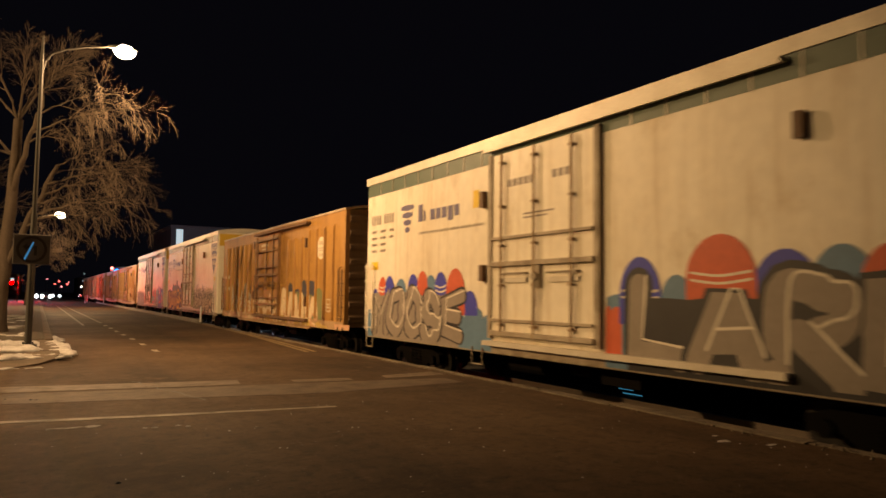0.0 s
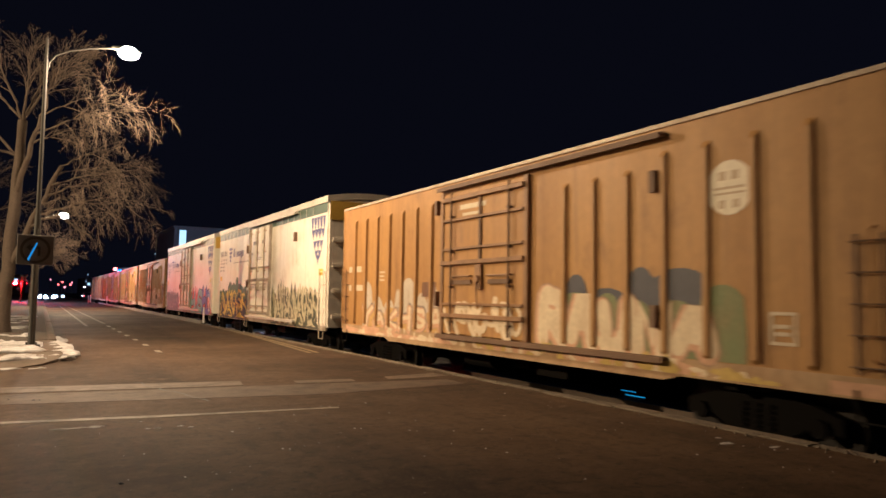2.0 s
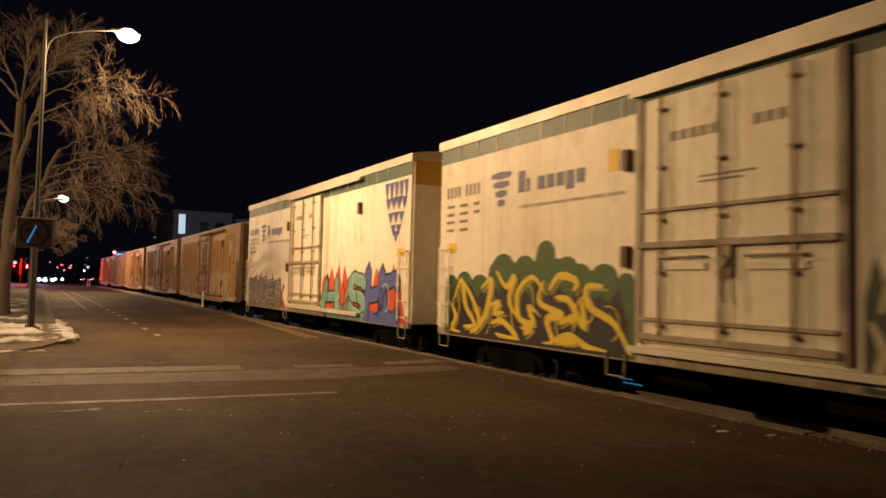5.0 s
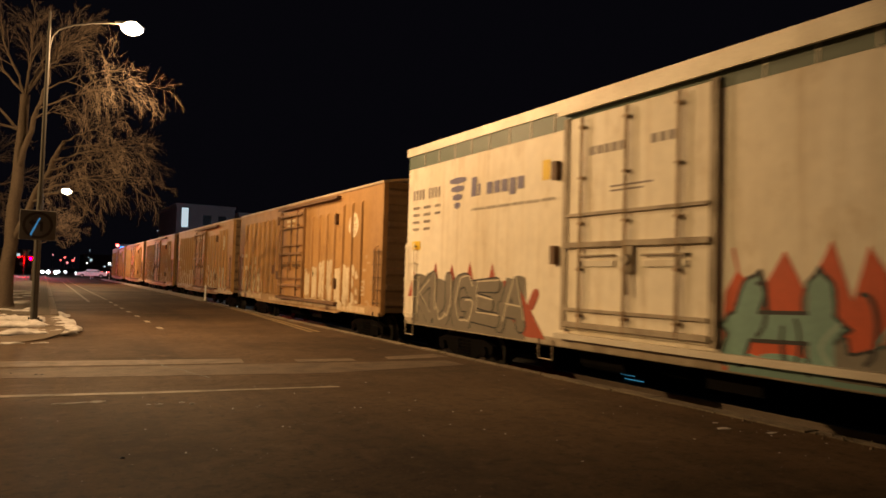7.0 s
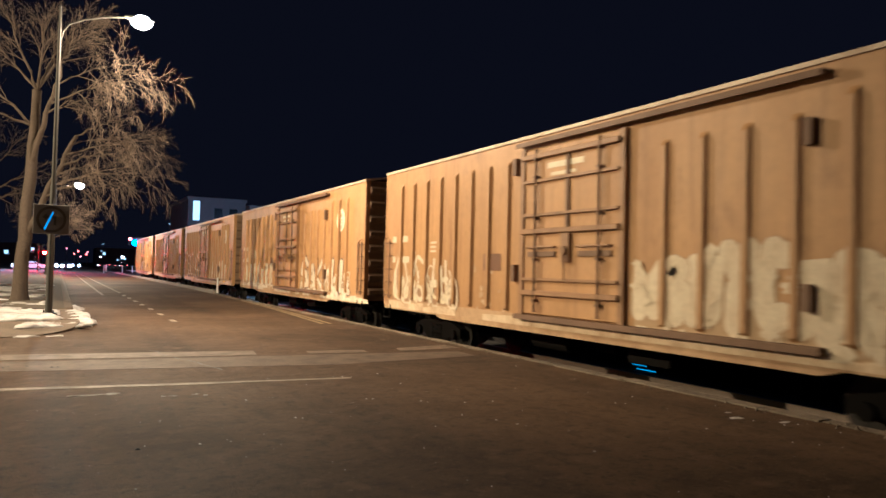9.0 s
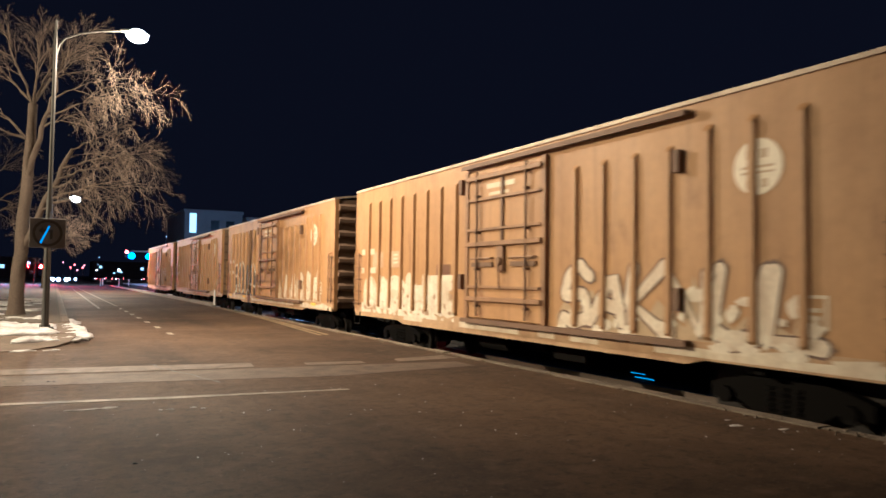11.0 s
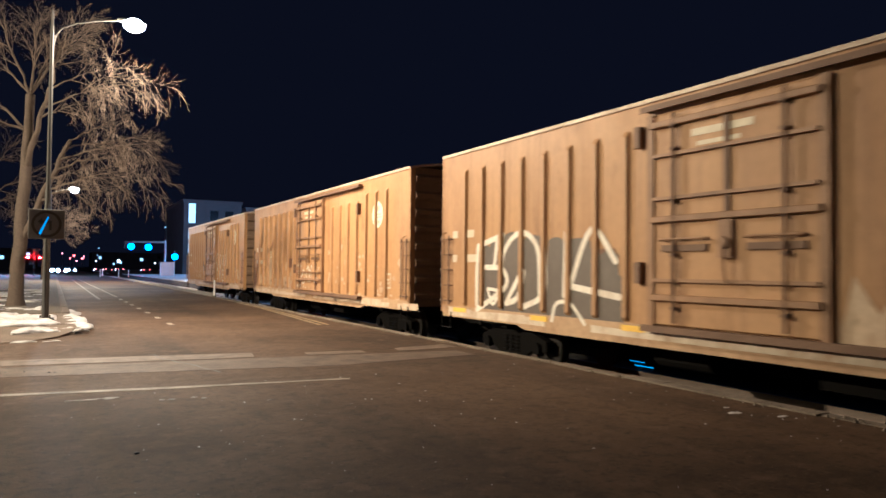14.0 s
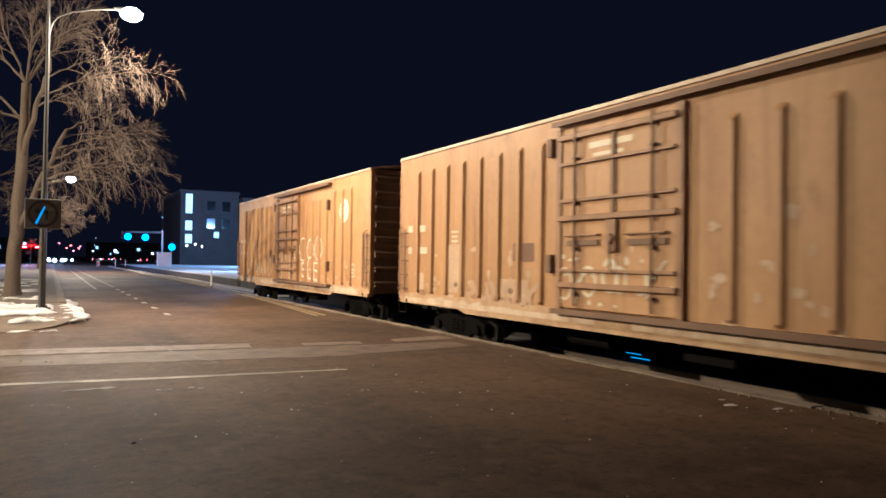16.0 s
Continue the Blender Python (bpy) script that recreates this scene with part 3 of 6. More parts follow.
def plug_door(car, y0, y1, z0, z1, mat, trim, cross, thick_at, rods, rod_mat=None):
    """The door with its frame bars, lock rods, handle and tracks. cross: heights of the thin bars; thick_at: of the heavy ones."""
    door = new("door")
    door.parent = car
    x = SIDE
    bm = bmesh.new()
    box(bm, x - 0.06, y0, z0, x + 0.004, y1, z1)
    bevel(bm, 0.012, 1)
    part("panel", bm, mat, door)
    for k, z in enumerate(cross):
        bm = bmesh.new()
        box(bm, x - 0.125, y0 + 0.06, z - 0.024, x - 0.061, y1 - 0.06, z + 0.024)
        part("cross_bar", bm, trim, door)
    for z in thick_at:
        bm = bmesh.new()
        box(bm, x - 0.145, y0 + 0.02, z - 0.045, x - 0.061, y1 - 0.02, z + 0.045)
        bevel(bm, 0.01, 1)
        part("cross_beam", bm, trim, door)
    for y in rods:
        bm = bmesh.new()
        rod(bm, (x - 0.13, y, z0 + 0.04), (x - 0.13, y, z1 - 0.02), 0.026, 0.026, 8)
        for z in (z0 + 0.25, z0 + 1.0, z0 + 1.75, z0 + 2.5, z1 - 0.2):
            box(bm, x - 0.165, y - 0.038, z - 0.022, x - 0.06, y + 0.038, z + 0.022)
        part("lock_rod", bm, rod_mat or trim, door)
    yc = (y0 + y1) / 2
    bm = bmesh.new()
    box(bm, x - 0.13, yc - 0.11, z0 + 0.95, x - 0.06, yc + 0.11, z0 + 1.45)
    rod(bm, (x - 0.13, yc, z0 + 1.15), (x - 0.18, yc, z0 + 1.15), 0.085, 0.075, 14)
    rod(bm, (x - 0.17, yc, z0 + 1.15), (x - 0.17, yc - 0.05, z0 + 0.62), 0.018, 0.018, 8)
    part("lock_gear", bm, trim, door)
    for s in (-1, 1):
        bm = bmesh.new()
        ya, yb = sorted((yc + s * 0.32, yc + s * 1.12))
        rod(bm, (x - 0.13, ya, z0 + 1.22), (x - 0.13, yb, z0 + 1.22), 0.018, 0.018, 8)
        for y in (ya, yb):
            rod(bm, (x - 0.13, y, z0 + 1.22), (x - 0.05, y, z0 + 1.22), 0.018, 0.018, 8)
        part("handrail", bm, trim, door)
        bm = bmesh.new()
        box(bm, x - 0.10, ya, z0 + 1.05, x - 0.061, yb, z0 + 1.14)
        part("handle_plate", bm, M["brown_dark"] if mat is not M["white"] else M["white_roof"], door)
    for y in (y0, y1):
        bm = bmesh.new()
        box(bm, x - 0.09, y - 0.06, z0 - 0.02, x + 0.004, y + 0.06, z1 + 0.02)
        part("door_post", bm, trim, door)
    return door


def door_tracks(car, ya, yb, za, zb, trim):
    for name, z in (("upper_track", zb), ("lower_track", za)):
        bm = bmesh.new()
        box(bm, SIDE - 0.13, ya, z - 0.03, SIDE + 0.004, yb, z + 0.03)
        box(bm, SIDE - 0.15, ya, z - 0.06, SIDE - 0.13, yb, z + 0.02)
        part(name, bm, trim, car)


def bars(car, name, mat, spots, label, x=SIDE - 0.007, thick=0.003):
    """Small flat marks: (y, z, length, height)."""
    bm = bmesh.new()
    for y, z, w, h in spots:
        plate(bm, [(y, z), (y - w, z), (y - w, z + h), (y, z + h)], x, thick)
    return tagged(part(name, bm, mat, car, label), kind="stuff" if len(spots) > 1 else "")


def disc(car, name, mat, y, z, r, label, x=SIDE - 0.007, r_in=0.0):
    bm = bmesh.new()
    n = 40
    if r_in:
        for k in range(n):
            a, b = 2 * math.pi * k / n, 2 * math.pi * (k + 1) / n
            plate(bm, [(y + q * math.cos(c), z + q * math.sin(c)) for q, c in ((r, a), (r, b), (r_in, b), (r_in, a))], x, 0.003)
    else:
        plate(bm, [(y + r * math.cos(2 * math.pi * k / n), z + r * math.sin(2 * math.pi * k / n)) for k in range(n)], x, 0.003)
    return part(name, bm, mat, car, label)


def brown_car(s0, label, left=(1.90, 0.70, 8), right=(-2.20, -0.70, 7), door=(-1.38, 1.32), paint=M["brown"]):
    car = thing("insulated_boxcar", (TRACK_X, s0, RAIL_Z), label, "railway car", "boxcars of the train")
    top, sill = 4.50, 1.02
    bm = bmesh.new()
    box(bm, SIDE, -HALF, sill, -SIDE, HALF, top - 0.03)
    part("body", bm, paint, car)
    for s in (-1, 1):
        bm = bmesh.new()
        x0, x1 = (SIDE - 0.012, SIDE + 0.10) if s < 0 else (-SIDE - 0.10, -SIDE + 0.012)
        box(bm, x0, -HALF + 0.02, 0.90, x1, HALF - 0.02, 1.14)
        x0, x1 = (SIDE - 0.012, SIDE + 0.10) if s < 0 else (-SIDE - 0.10, -SIDE + 0.012)
        a = [(-4.9, 0.90), (-4.6, 0.82), (4.6, 0.82), (4.9, 0.90)]
        f = [bm.verts.new((x0 + 0.01, y, z)) for y, z in a]
        g = [bm.verts.new((x1, y, z)) for y, z in a]
        bm.faces.new(f), bm.faces.new(g[::-1])
        for i in range(4):
            j = (i + 1) % 4
            bm.faces.new((f[i], f[j], g[j], g[i]))
        part("side_sill", bm, M["dusty_sill"], car)
    bm = bmesh.new()
    arc_roof(bm, top, 0.16, 0.03, -HALF - 0.02, HALF + 0.02, 0.06)
    part("roof", bm, M["brown_roof"], car, "weathered metal roof with raised ribs")
    for k in range(16):
        bm = bmesh.new()
        y = -HALF + 0.5 + k * (2 * HALF - 1.0) / 15
        arc_roof(bm, top + 0.012, 0.165, 0.005, y - 0.05, y + 0.05, 0.03)
        part("roof_rib", bm, M["brown_roof"], car)
    for s in (-1, 1):
        end = new("end_wall")
        end.parent = car
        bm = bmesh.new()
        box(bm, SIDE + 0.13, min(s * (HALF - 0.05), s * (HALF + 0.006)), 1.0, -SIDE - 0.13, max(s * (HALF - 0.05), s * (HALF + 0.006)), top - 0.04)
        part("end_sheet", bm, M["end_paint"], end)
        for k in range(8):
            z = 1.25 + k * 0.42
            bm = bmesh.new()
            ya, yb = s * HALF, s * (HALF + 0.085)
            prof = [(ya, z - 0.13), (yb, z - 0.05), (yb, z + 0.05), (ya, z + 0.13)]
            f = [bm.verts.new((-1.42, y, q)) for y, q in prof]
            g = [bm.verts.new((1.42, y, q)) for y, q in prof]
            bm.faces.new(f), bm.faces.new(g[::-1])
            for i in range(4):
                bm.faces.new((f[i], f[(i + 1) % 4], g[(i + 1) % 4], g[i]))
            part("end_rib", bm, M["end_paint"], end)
        for x in (SIDE + 0.06, -SIDE - 0.06):
            bm = bmesh.new()
            box(bm, x - 0.065, s * HALF - 0.02, 0.95, x + 0.065, s * HALF + 0.05, top - 0.05)
            for k in range(32):
                z = 1.1 + k * 0.105
                rod(bm, (x - 0.07, s * (HALF - 0.05), z), (x - 0.062, s * (HALF - 0.05), z), 0.016, 0.012, 6)
            part("corner_post", bm, paint, end)
    for k in range(left[2]):
        rib(car, left[0] + left[1] * k, 1.16, 4.10, paint)
    for k in range(right[2]):
        y = right[0] + right[1] * k
        rib(car, y, 1.16, 3.92 if y > -4.6 else 4.10, paint)
    # door bars and rods get darker browns in place of their shadows
    d = plug_door(car, door[0], door[1], 1.17, 4.20, paint, M["brown_trim"], (3.60, 2.98, 1.81), (2.68, 1.56, 4.05), (door[0] + 0.48, door[1] - 0.48), M["brown_dark"])
    bm = bmesh.new()
    yc = sum(door) / 2
    box(bm, SIDE - 0.10, yc - 0.04, 2.72, SIDE - 0.061, yc + 0.04, 4.0)
    part("centre_bar", bm, M["brown_dark"], d)
    bars(d, "notice", spray((0.62, 0.56, 0.42)), [(door[1] - 0.75, 3.80, 1.0, 0.10), (door[1] - 0.85, 3.66, 0.7, 0.06)], "faded pale lettering bars", SIDE - 0.064)
    door_tracks(car, -4.70, door[1] + 0.15, 1.12, 4.33, M["brown_dark"])
    for y, z in ((door[1] + 0.26, 3.78), (-4.50, 3.50), (door[1] + 0.26, 1.75), (-4.50, 1.55)):
        bm = bmesh.new()
        box(bm, SIDE - 0.11, y - 0.055, z, SIDE + 0.004, y + 0.055, z + 0.32)
        part("door_stop", bm, M["brown_dark"], car)
    for s in (-1, 1):
        for far in (False, True):
            ob = part("ladder", LADDERS["brown"], None, car)
            ob.location = (0, s * (HALF - 0.22), 0)
            if far:
                flip(ob)
        ob = part("stirrup_step", STEPS["brown"], None, car)
        ob.location = (0, s * (HALF - 0.22), 0)
        bm = bmesh.new()
        path_rod(bm, [(SIDE - 0.02, s * (HALF - 0.18), 1.3), (SIDE - 0.11, s * (HALF - 0.18), 1.35), (SIDE - 0.11, s * (HALF - 0.18), 2.72), (SIDE - 0.02, s * (HALF - 0.18), 2.77)], 0.014, 6)
        part("grab_iron", bm, paint, car)
    disc(car, "emblem", spray((0.72, 0.66, 0.54)), -5.77, 3.42, 0.36, "round off-white painted emblem")
    bars(car, "emblem_mark", spray((0.50, 0.40, 0.28)), [(-5.53, 3.40, 0.48, 0.035), (-5.53, 3.33, 0.48, 0.03), (-5.60, 3.52, 0.12, 0.12), (-5.80, 3.52, 0.12, 0.12), (-5.60, 3.15, 0.10, 0.11), (-5.82, 3.15, 0.10, 0.11)], "", SIDE - 0.011)
    pale = spray((0.60, 0.52, 0.40))
    bars(car, "marking", pale, [(7.35, 2.62, 0.22, 0.16), (6.8, 2.62, 0.35, 0.16), (7.35, 2.10, 0.18, 0.16), (6.8, 2.10, 0.45, 0.16), (5.2, 2.55, 0.30, 0.05), (5.2, 2.45, 0.26, 0.05), (5.2, 2.35, 0.28, 0.05), (-6.33, 1.78, 0.36, 0.04), (-6.33, 1.42, 0.36, 0.04), (-6.33, 1.46, 0.04, 0.32), (-6.65, 1.46, 0.04, 0.32), (-6.40, 1.62, 0.20, 0.05), (-6.40, 1.53, 0.20, 0.05)], "faded pale lettering bars")
    bars(car, "patch", spray((0.20, 0.11, 0.06)), [(2.80, 1.95, 0.66, 0.34)], "dark repaint patch", SIDE - 0.006)
    underframe(car, sill)
    return car


def white_car(s0, label, stop=-4.66):
    car = thing("refrigerator_car", (TRACK_X, s0, RAIL_Z), label, "railway car", "boxcars of the train")
    top, sill = 5.10, 0.95
    bm = bmesh.new()
    box(bm, SIDE, -HALF, sill, -SIDE, HALF, top - 0.08)
    geom = [e for e in bm.edges if abs(e.verts[0].co.x - e.verts[1].co.x) < 0.01 and abs(e.verts[0].co.y - e.verts[1].co.y) < 0.01]
    bmesh.ops.bevel(bm, geom=geom, offset=0.06, segments=3, affect="EDGES")
    part("body", bm, M["white"], car)
    bm = bmesh.new()
    arc_roof(bm, top, 0.16, 0.035, -HALF - 0.01, HALF + 0.01, 0.20, 12)
    part("roof", bm, M["white_roof"], car, "pale metal roof with raised ribs")
    for k in range(14):
        bm = bmesh.new()
        y = -HALF + 0.6 + k * (2 * HALF - 1.2) / 13
        arc_roof(bm, top + 0.010, 0.165, 0.01, y - 0.06, y + 0.06, 0.03)
        part("roof_rib", bm, M["white_roof"], car)
    for s in (-1, 1):
        x0, x1 = (SIDE - 0.006, SIDE + 0.05) if s < 0 else (-SIDE - 0.05, -SIDE + 0.006)
        bm = bmesh.new()
        box(bm, x0, -HALF + 0.07, 4.58, x1, HALF - 0.07, 4.90)
        part("stripe", bm, M["green"], car, "grey-green stripe under the eave")
        x0, x1 = (SIDE - 0.005, SIDE + 0.08) if s < 0 else (-SIDE - 0.08, -SIDE + 0.005)
        bm = bmesh.new()
        box(bm, x0, -HALF + 0.05, 0.84, x1, HALF - 0.05, 1.0)
        bevel(bm, 0.012, 1)
        part("side_sill", bm, M["grimy_shaded_white"], car)
    for s in (-1, 1):
        bm = bmesh.new()
        for z in (1.3, 2.1, 2.9, 3.7):
            box(bm, -1.38, s * HALF - 0.03, z - 0.05, 1.38, s * HALF + 0.04, z + 0.05)
        part("end_rib", bm, M["white"], car)
        bm = bmesh.new()
        box(bm, -1.49, s * HALF - 0.02 if s > 0 else -HALF - 0.012, 4.34, 1.49, s * HALF + 0.012 if s > 0 else -HALF + 0.02, 4.94)
        part("end_band", bm, M["yellow_roof"], car, "yellow painted band across the end's top")
    # duller white on the bars puts their shadow lines into the colour
    plug_door(car, -1.50, 1.58, 1.16, 4.70, M["white"], M["grimy_shaded_white"], (3.06, 1.50), (2.56, 1.25), (-0.93, 0.10, 1.13), M["door_rod"])
    for k in range(20):
        y = 6.9 - 0.70 * k
        if abs(y) < 1.7:
            continue
        bm = bmesh.new()
        box(bm, SIDE - 0.018, y - 0.010, 4.56, SIDE + 0.004, y + 0.010, 4.905)
        part("seam_tab", bm, M["white_roof"], car)
    door_tracks(car, -4.80, 1.75, 1.06, 4.84, M["white_roof"])
    for y, z in ((1.88, 3.72), (stop, 3.84), (1.88, 2.25)):
        bm = bmesh.new()
        box(bm, SIDE - 0.11, y - 0.06, z, SIDE + 0.004, y + 0.06, z + 0.32)
        part("door_stop", bm, M["brown_dark"], car)
    for s in (-1, 1):
        for far in (False, True):
            ob = part("ladder", LADDERS["white"], None, car)
            ob.location = (0, s * (HALF - 0.36), 0)
            if far:
                flip(ob)
        ob = part("stirrup_step", STEPS["white"], None, car)
        ob.location = (0, s * (HALF - 0.36), -0.06)
    ob = part("stirrup_step", STEPS["white"], None, car)
    ob.location = (0, 2.1, -0.06)
    grey, blue = spray((0.34, 0.30, 0.27)), spray((0.19, 0.18, 0.30))
    spots = []
    for k, w in enumerate((0.12, 0.13, 0.14, 0.14, 0, 0.13, 0.13, 0.13, 0.12)):
        if w:
            spots.append((7.45 - 0.155 * k, 3.80, w * 0.62, 0.24))
    for r in range(4):
        for c in range(2 + (r < 2)):
            spots += [(7.45 - 0.55 * c - 0.085 * q, 3.58 - 0.17 * r, 0.055, 0.065) for q in range(4 if c < 2 else 3)]
    bars(car, "marking", grey, spots, "dark grey bars")
    spots = [(4.72 - 0.27 * k + (0.05 if k < 2 else 0), 3.68 - (0.08 if k == 5 else 0), 0.20 if k != 1 else 0.07, 0.40 if k == 0 else 0.24 + (0.08 if k == 5 else 0)) for k in range(7)]
    bars(car, "marking_bar", blue, spots, "row of dark blue bars")
    bars(car, "slogan_bar", spray((0.42, 0.38, 0.33)), [(4.75 - 0.115 * k, 3.38, 0.075 if k % 4 else 0.04, 0.055) for k in range(25)], "thin grey bars")
    # small banded shield
    bm = bmesh.new()
    for k in range(4):
        z, w = 4.12 - 0.18 * k, 0.34 - 0.075 * k
        plate(bm, [(5.35 + w, z), (5.35 + w, z - 0.08), (5.35, z - 0.12), (5.35 - w, z - 0.08), (5.35 - w, z), (5.35, z - 0.03 + 0.06)], SIDE - 0.007, 0.003)
    part("small_shield", bm, blue, car, "small dark banded shield")
    # large shield made of rows of triangles
    shield = tagged(new("large_shield"), "large shield of dark triangles")
    shield.parent = car
    yc = -6.92
    dark = spray((0.15, 0.16, 0.33))
    for r, (n, w, z, h) in enumerate(((5, 0.70, 4.50, 0.50), (4, 0.62, 3.76, 0.30), (3, 0.47, 3.42, 0.26), (2, 0.31, 3.13, 0.23), (1, 0.15, 2.94, 0.26))):
        for k in range(n):
            a, b = yc + w - 2 * w * k / n, yc + w - 2 * w * (k + 1) / n
            mid = (a + b) / 2
            sag = 0.10 * (1 - ((mid - yc) / 0.75) ** 2)
            bm = bmesh.new()
            if r:
                # hanging triangles between pale upright ones, along a sagging line
                plate(bm, [(a, z + h + 0.05 * (1 - ((a - yc) / 0.75) ** 2)), (b, z + h + 0.05 * (1 - ((b - yc) / 0.75) ** 2)), (mid, z)], SIDE - 0.007, 0.003)
            else:
                plate(bm, [(a, z), (b + 0.03, z), ((a + b) / 2, z - h - sag)], SIDE - 0.007, 0.003)
            part("triangle", bm, dark, shield)
    yellow = spray((0.80, 0.60, 0.03))
    bars(car, "warning_label", yellow, [(7.45, 2.62, 0.42, 0.20), (-7.0, 2.60, 0.42, 0.20), (2.33, 3.76, 0.22, 0.36)], "yellow warning labels")
    bars(car, "door_marking", grey, [(1.0 - 0.17 * k, 4.02, 0.13, 0.14) for k in range(5)] + [(-0.35 - 0.17 * k, 4.02, 0.12, 0.14) for k in range(3)] + [(0.5, 3.45, 0.9, 0.03), (0.5, 3.38, 0.7, 0.03)], "dark grey bars", SIDE - 0.064)
    underframe(car, sill)
    return car


# ---- painted lettering on the cars: strokes in thin coats of spray paint ----
def ring(cx, cy, rx, ry, n=12, a0=0, a1=360):
    return [(cx + rx * math.cos(radians(a0 + (a1 - a0) * k / n)), cy + ry * math.sin(radians(a0 + (a1 - a0) * k / n))) for k in range(n + 1)]


STROKES = {
    "M": [[(0.0, 0.0), (0.06, 1.0), (0.5, 0.30), (0.94, 1.0), (1.0, 0.0)]],
    "O": [ring(0.5, 0.5, 0.5, 0.5)],
    "S": [ring(0.5, 0.74, 0.42, 0.26, 8, 20, 250) + ring(0.5, 0.26, 0.45, 0.26, 8, 80, -160)],
    "E": [[(1.0, 1.0), (0.05, 0.94), (0.0, 0.05), (1.0, 0.0)], [(0.05, 0.52), (0.8, 0.55)]],
    "L": [[(0.1, 1.0), (0.0, 0.06), (1.0, 0.0)]],
    "A": [[(0.0, 0.0), (0.45, 1.0), (0.62, 1.0), (1.0, 0.0)], [(0.2, 0.36), (0.85, 0.40)]],
    "R": [[(0.0, 0.0), (0.05, 1.0)] + ring(0.5, 0.74, 0.48, 0.26, 8, 90, -90), [(0.35, 0.48), (1.0, 0.0)]],
    "H": [[(0.0, 0.0), (0.1, 1.05)], [(0.95, 1.05), (1.0, -0.05)], [(0.0, 0.48), (1.0, 0.56)]],
    "K": [[(0.0, 0.0), (0.05, 1.0)], [(0.95, 1.0), (0.15, 0.48), (1.0, 0.0)]],
    "F": [[(0.0, 0.0), (0.08, 0.98), (1.0, 1.0)], [(0.05, 0.52), (0.75, 0.55)]],
    "U": [[(0.0, 1.0), (0.05, 0.25)] + ring(0.5, 0.28, 0.45, 0.28, 8, 180, 360) + [(1.0, 1.0)]],
    "C": [ring(0.52, 0.5, 0.5, 0.5, 10, 45, 315)],
    "G": [ring(0.52, 0.5, 0.5, 0.5, 10, 45, 330) + [(0.98, 0.5), (0.55, 0.48)]],
    "N": [[(0.0, 0.0), (0.05, 1.0), (0.92, 0.02), (1.0, 1.05)]],
    "Y": [[(0.0, 1.0), (0.45, 0.5), (1.0, 1.05)], [(0.5, 0.5), (0.4, -0.1)]],
    "Z": [[(0.0, 1.0), (1.0, 1.0), (0.05, 0.0), (1.05, -0.02)]],
    "I": [[(0.3, -0.12), (0.5, 1.15)]],
}


class Coat:
    """Collects flat patches of paint on the car's side; each new patch lies a hair over the last."""

    def __init__(self, x):
        self.bm, self.x = bmesh.new(), x

    def patch(self, pts, index=0):
        self.x -= 0.00012
        try:
            f = self.bm.faces.new([self.bm.verts.new((self.x, y, max(z, 0.93))) for y, z in pts])
            f.material_index = index
        except ValueError:
            pass

    def stroke(self, pts, w, index=0, taper=0.0, curve=True):
        """One ribbon along a smooth line, with round ends or tapering tips."""
        if curve and len(pts) > 2:
            pts = flowing(pts)
        rows, n = [], len(pts)
        for k, (y, z) in enumerate(pts):
            (ya, za), (yb, zb) = pts[max(k - 1, 0)], pts[min(k + 1, n - 1)]
            d = Vector((yb - ya, zb - za))
            if d.length < 1e-6:
                continue
            d = d.normalized() * w / 2 * (1 - taper * abs(2 * k / (n - 1) - 1) ** 2)
            self.x -= 0.00002
            rows.append([self.bm.verts.new((self.x, y - d.y, max(z + d.x, 0.93))), self.bm.verts.new((self.x, y + d.y, max(z - d.x, 0.93)))])
        for a, b in zip(rows, rows[1:]):
            self.bm.faces.new((a[0], b[0], b[1], a[1])).material_index = index
        if taper < 0.5:
            for y, z in (pts[0], pts[-1]):
                self.patch([(y + w / 2 * math.cos(k * math.pi / 6), z + w / 2 * math.sin(k * math.pi / 6)) for k in range(12)], index)


def flowing(pts, steps=5):
    """A smooth line through the points."""
    out = []
    for k in range(len(pts) - 1):
        p = [Vector(pts[min(max(k + j, 0), len(pts) - 1)]) for j in (-1, 0, 1, 2)]
        for i in range(steps):
            u = i / steps
            q = 0.5 * (2 * p[1] + (p[2] - p[0]) * u + (2 * p[0] - 5 * p[1] + 4 * p[2] - p[3]) * u ** 2 + (3 * p[1] - p[0] - 3 * p[2] + p[3]) * u ** 3)
            out.append((q.x, q.y))
    return out + [tuple(pts[-1])]


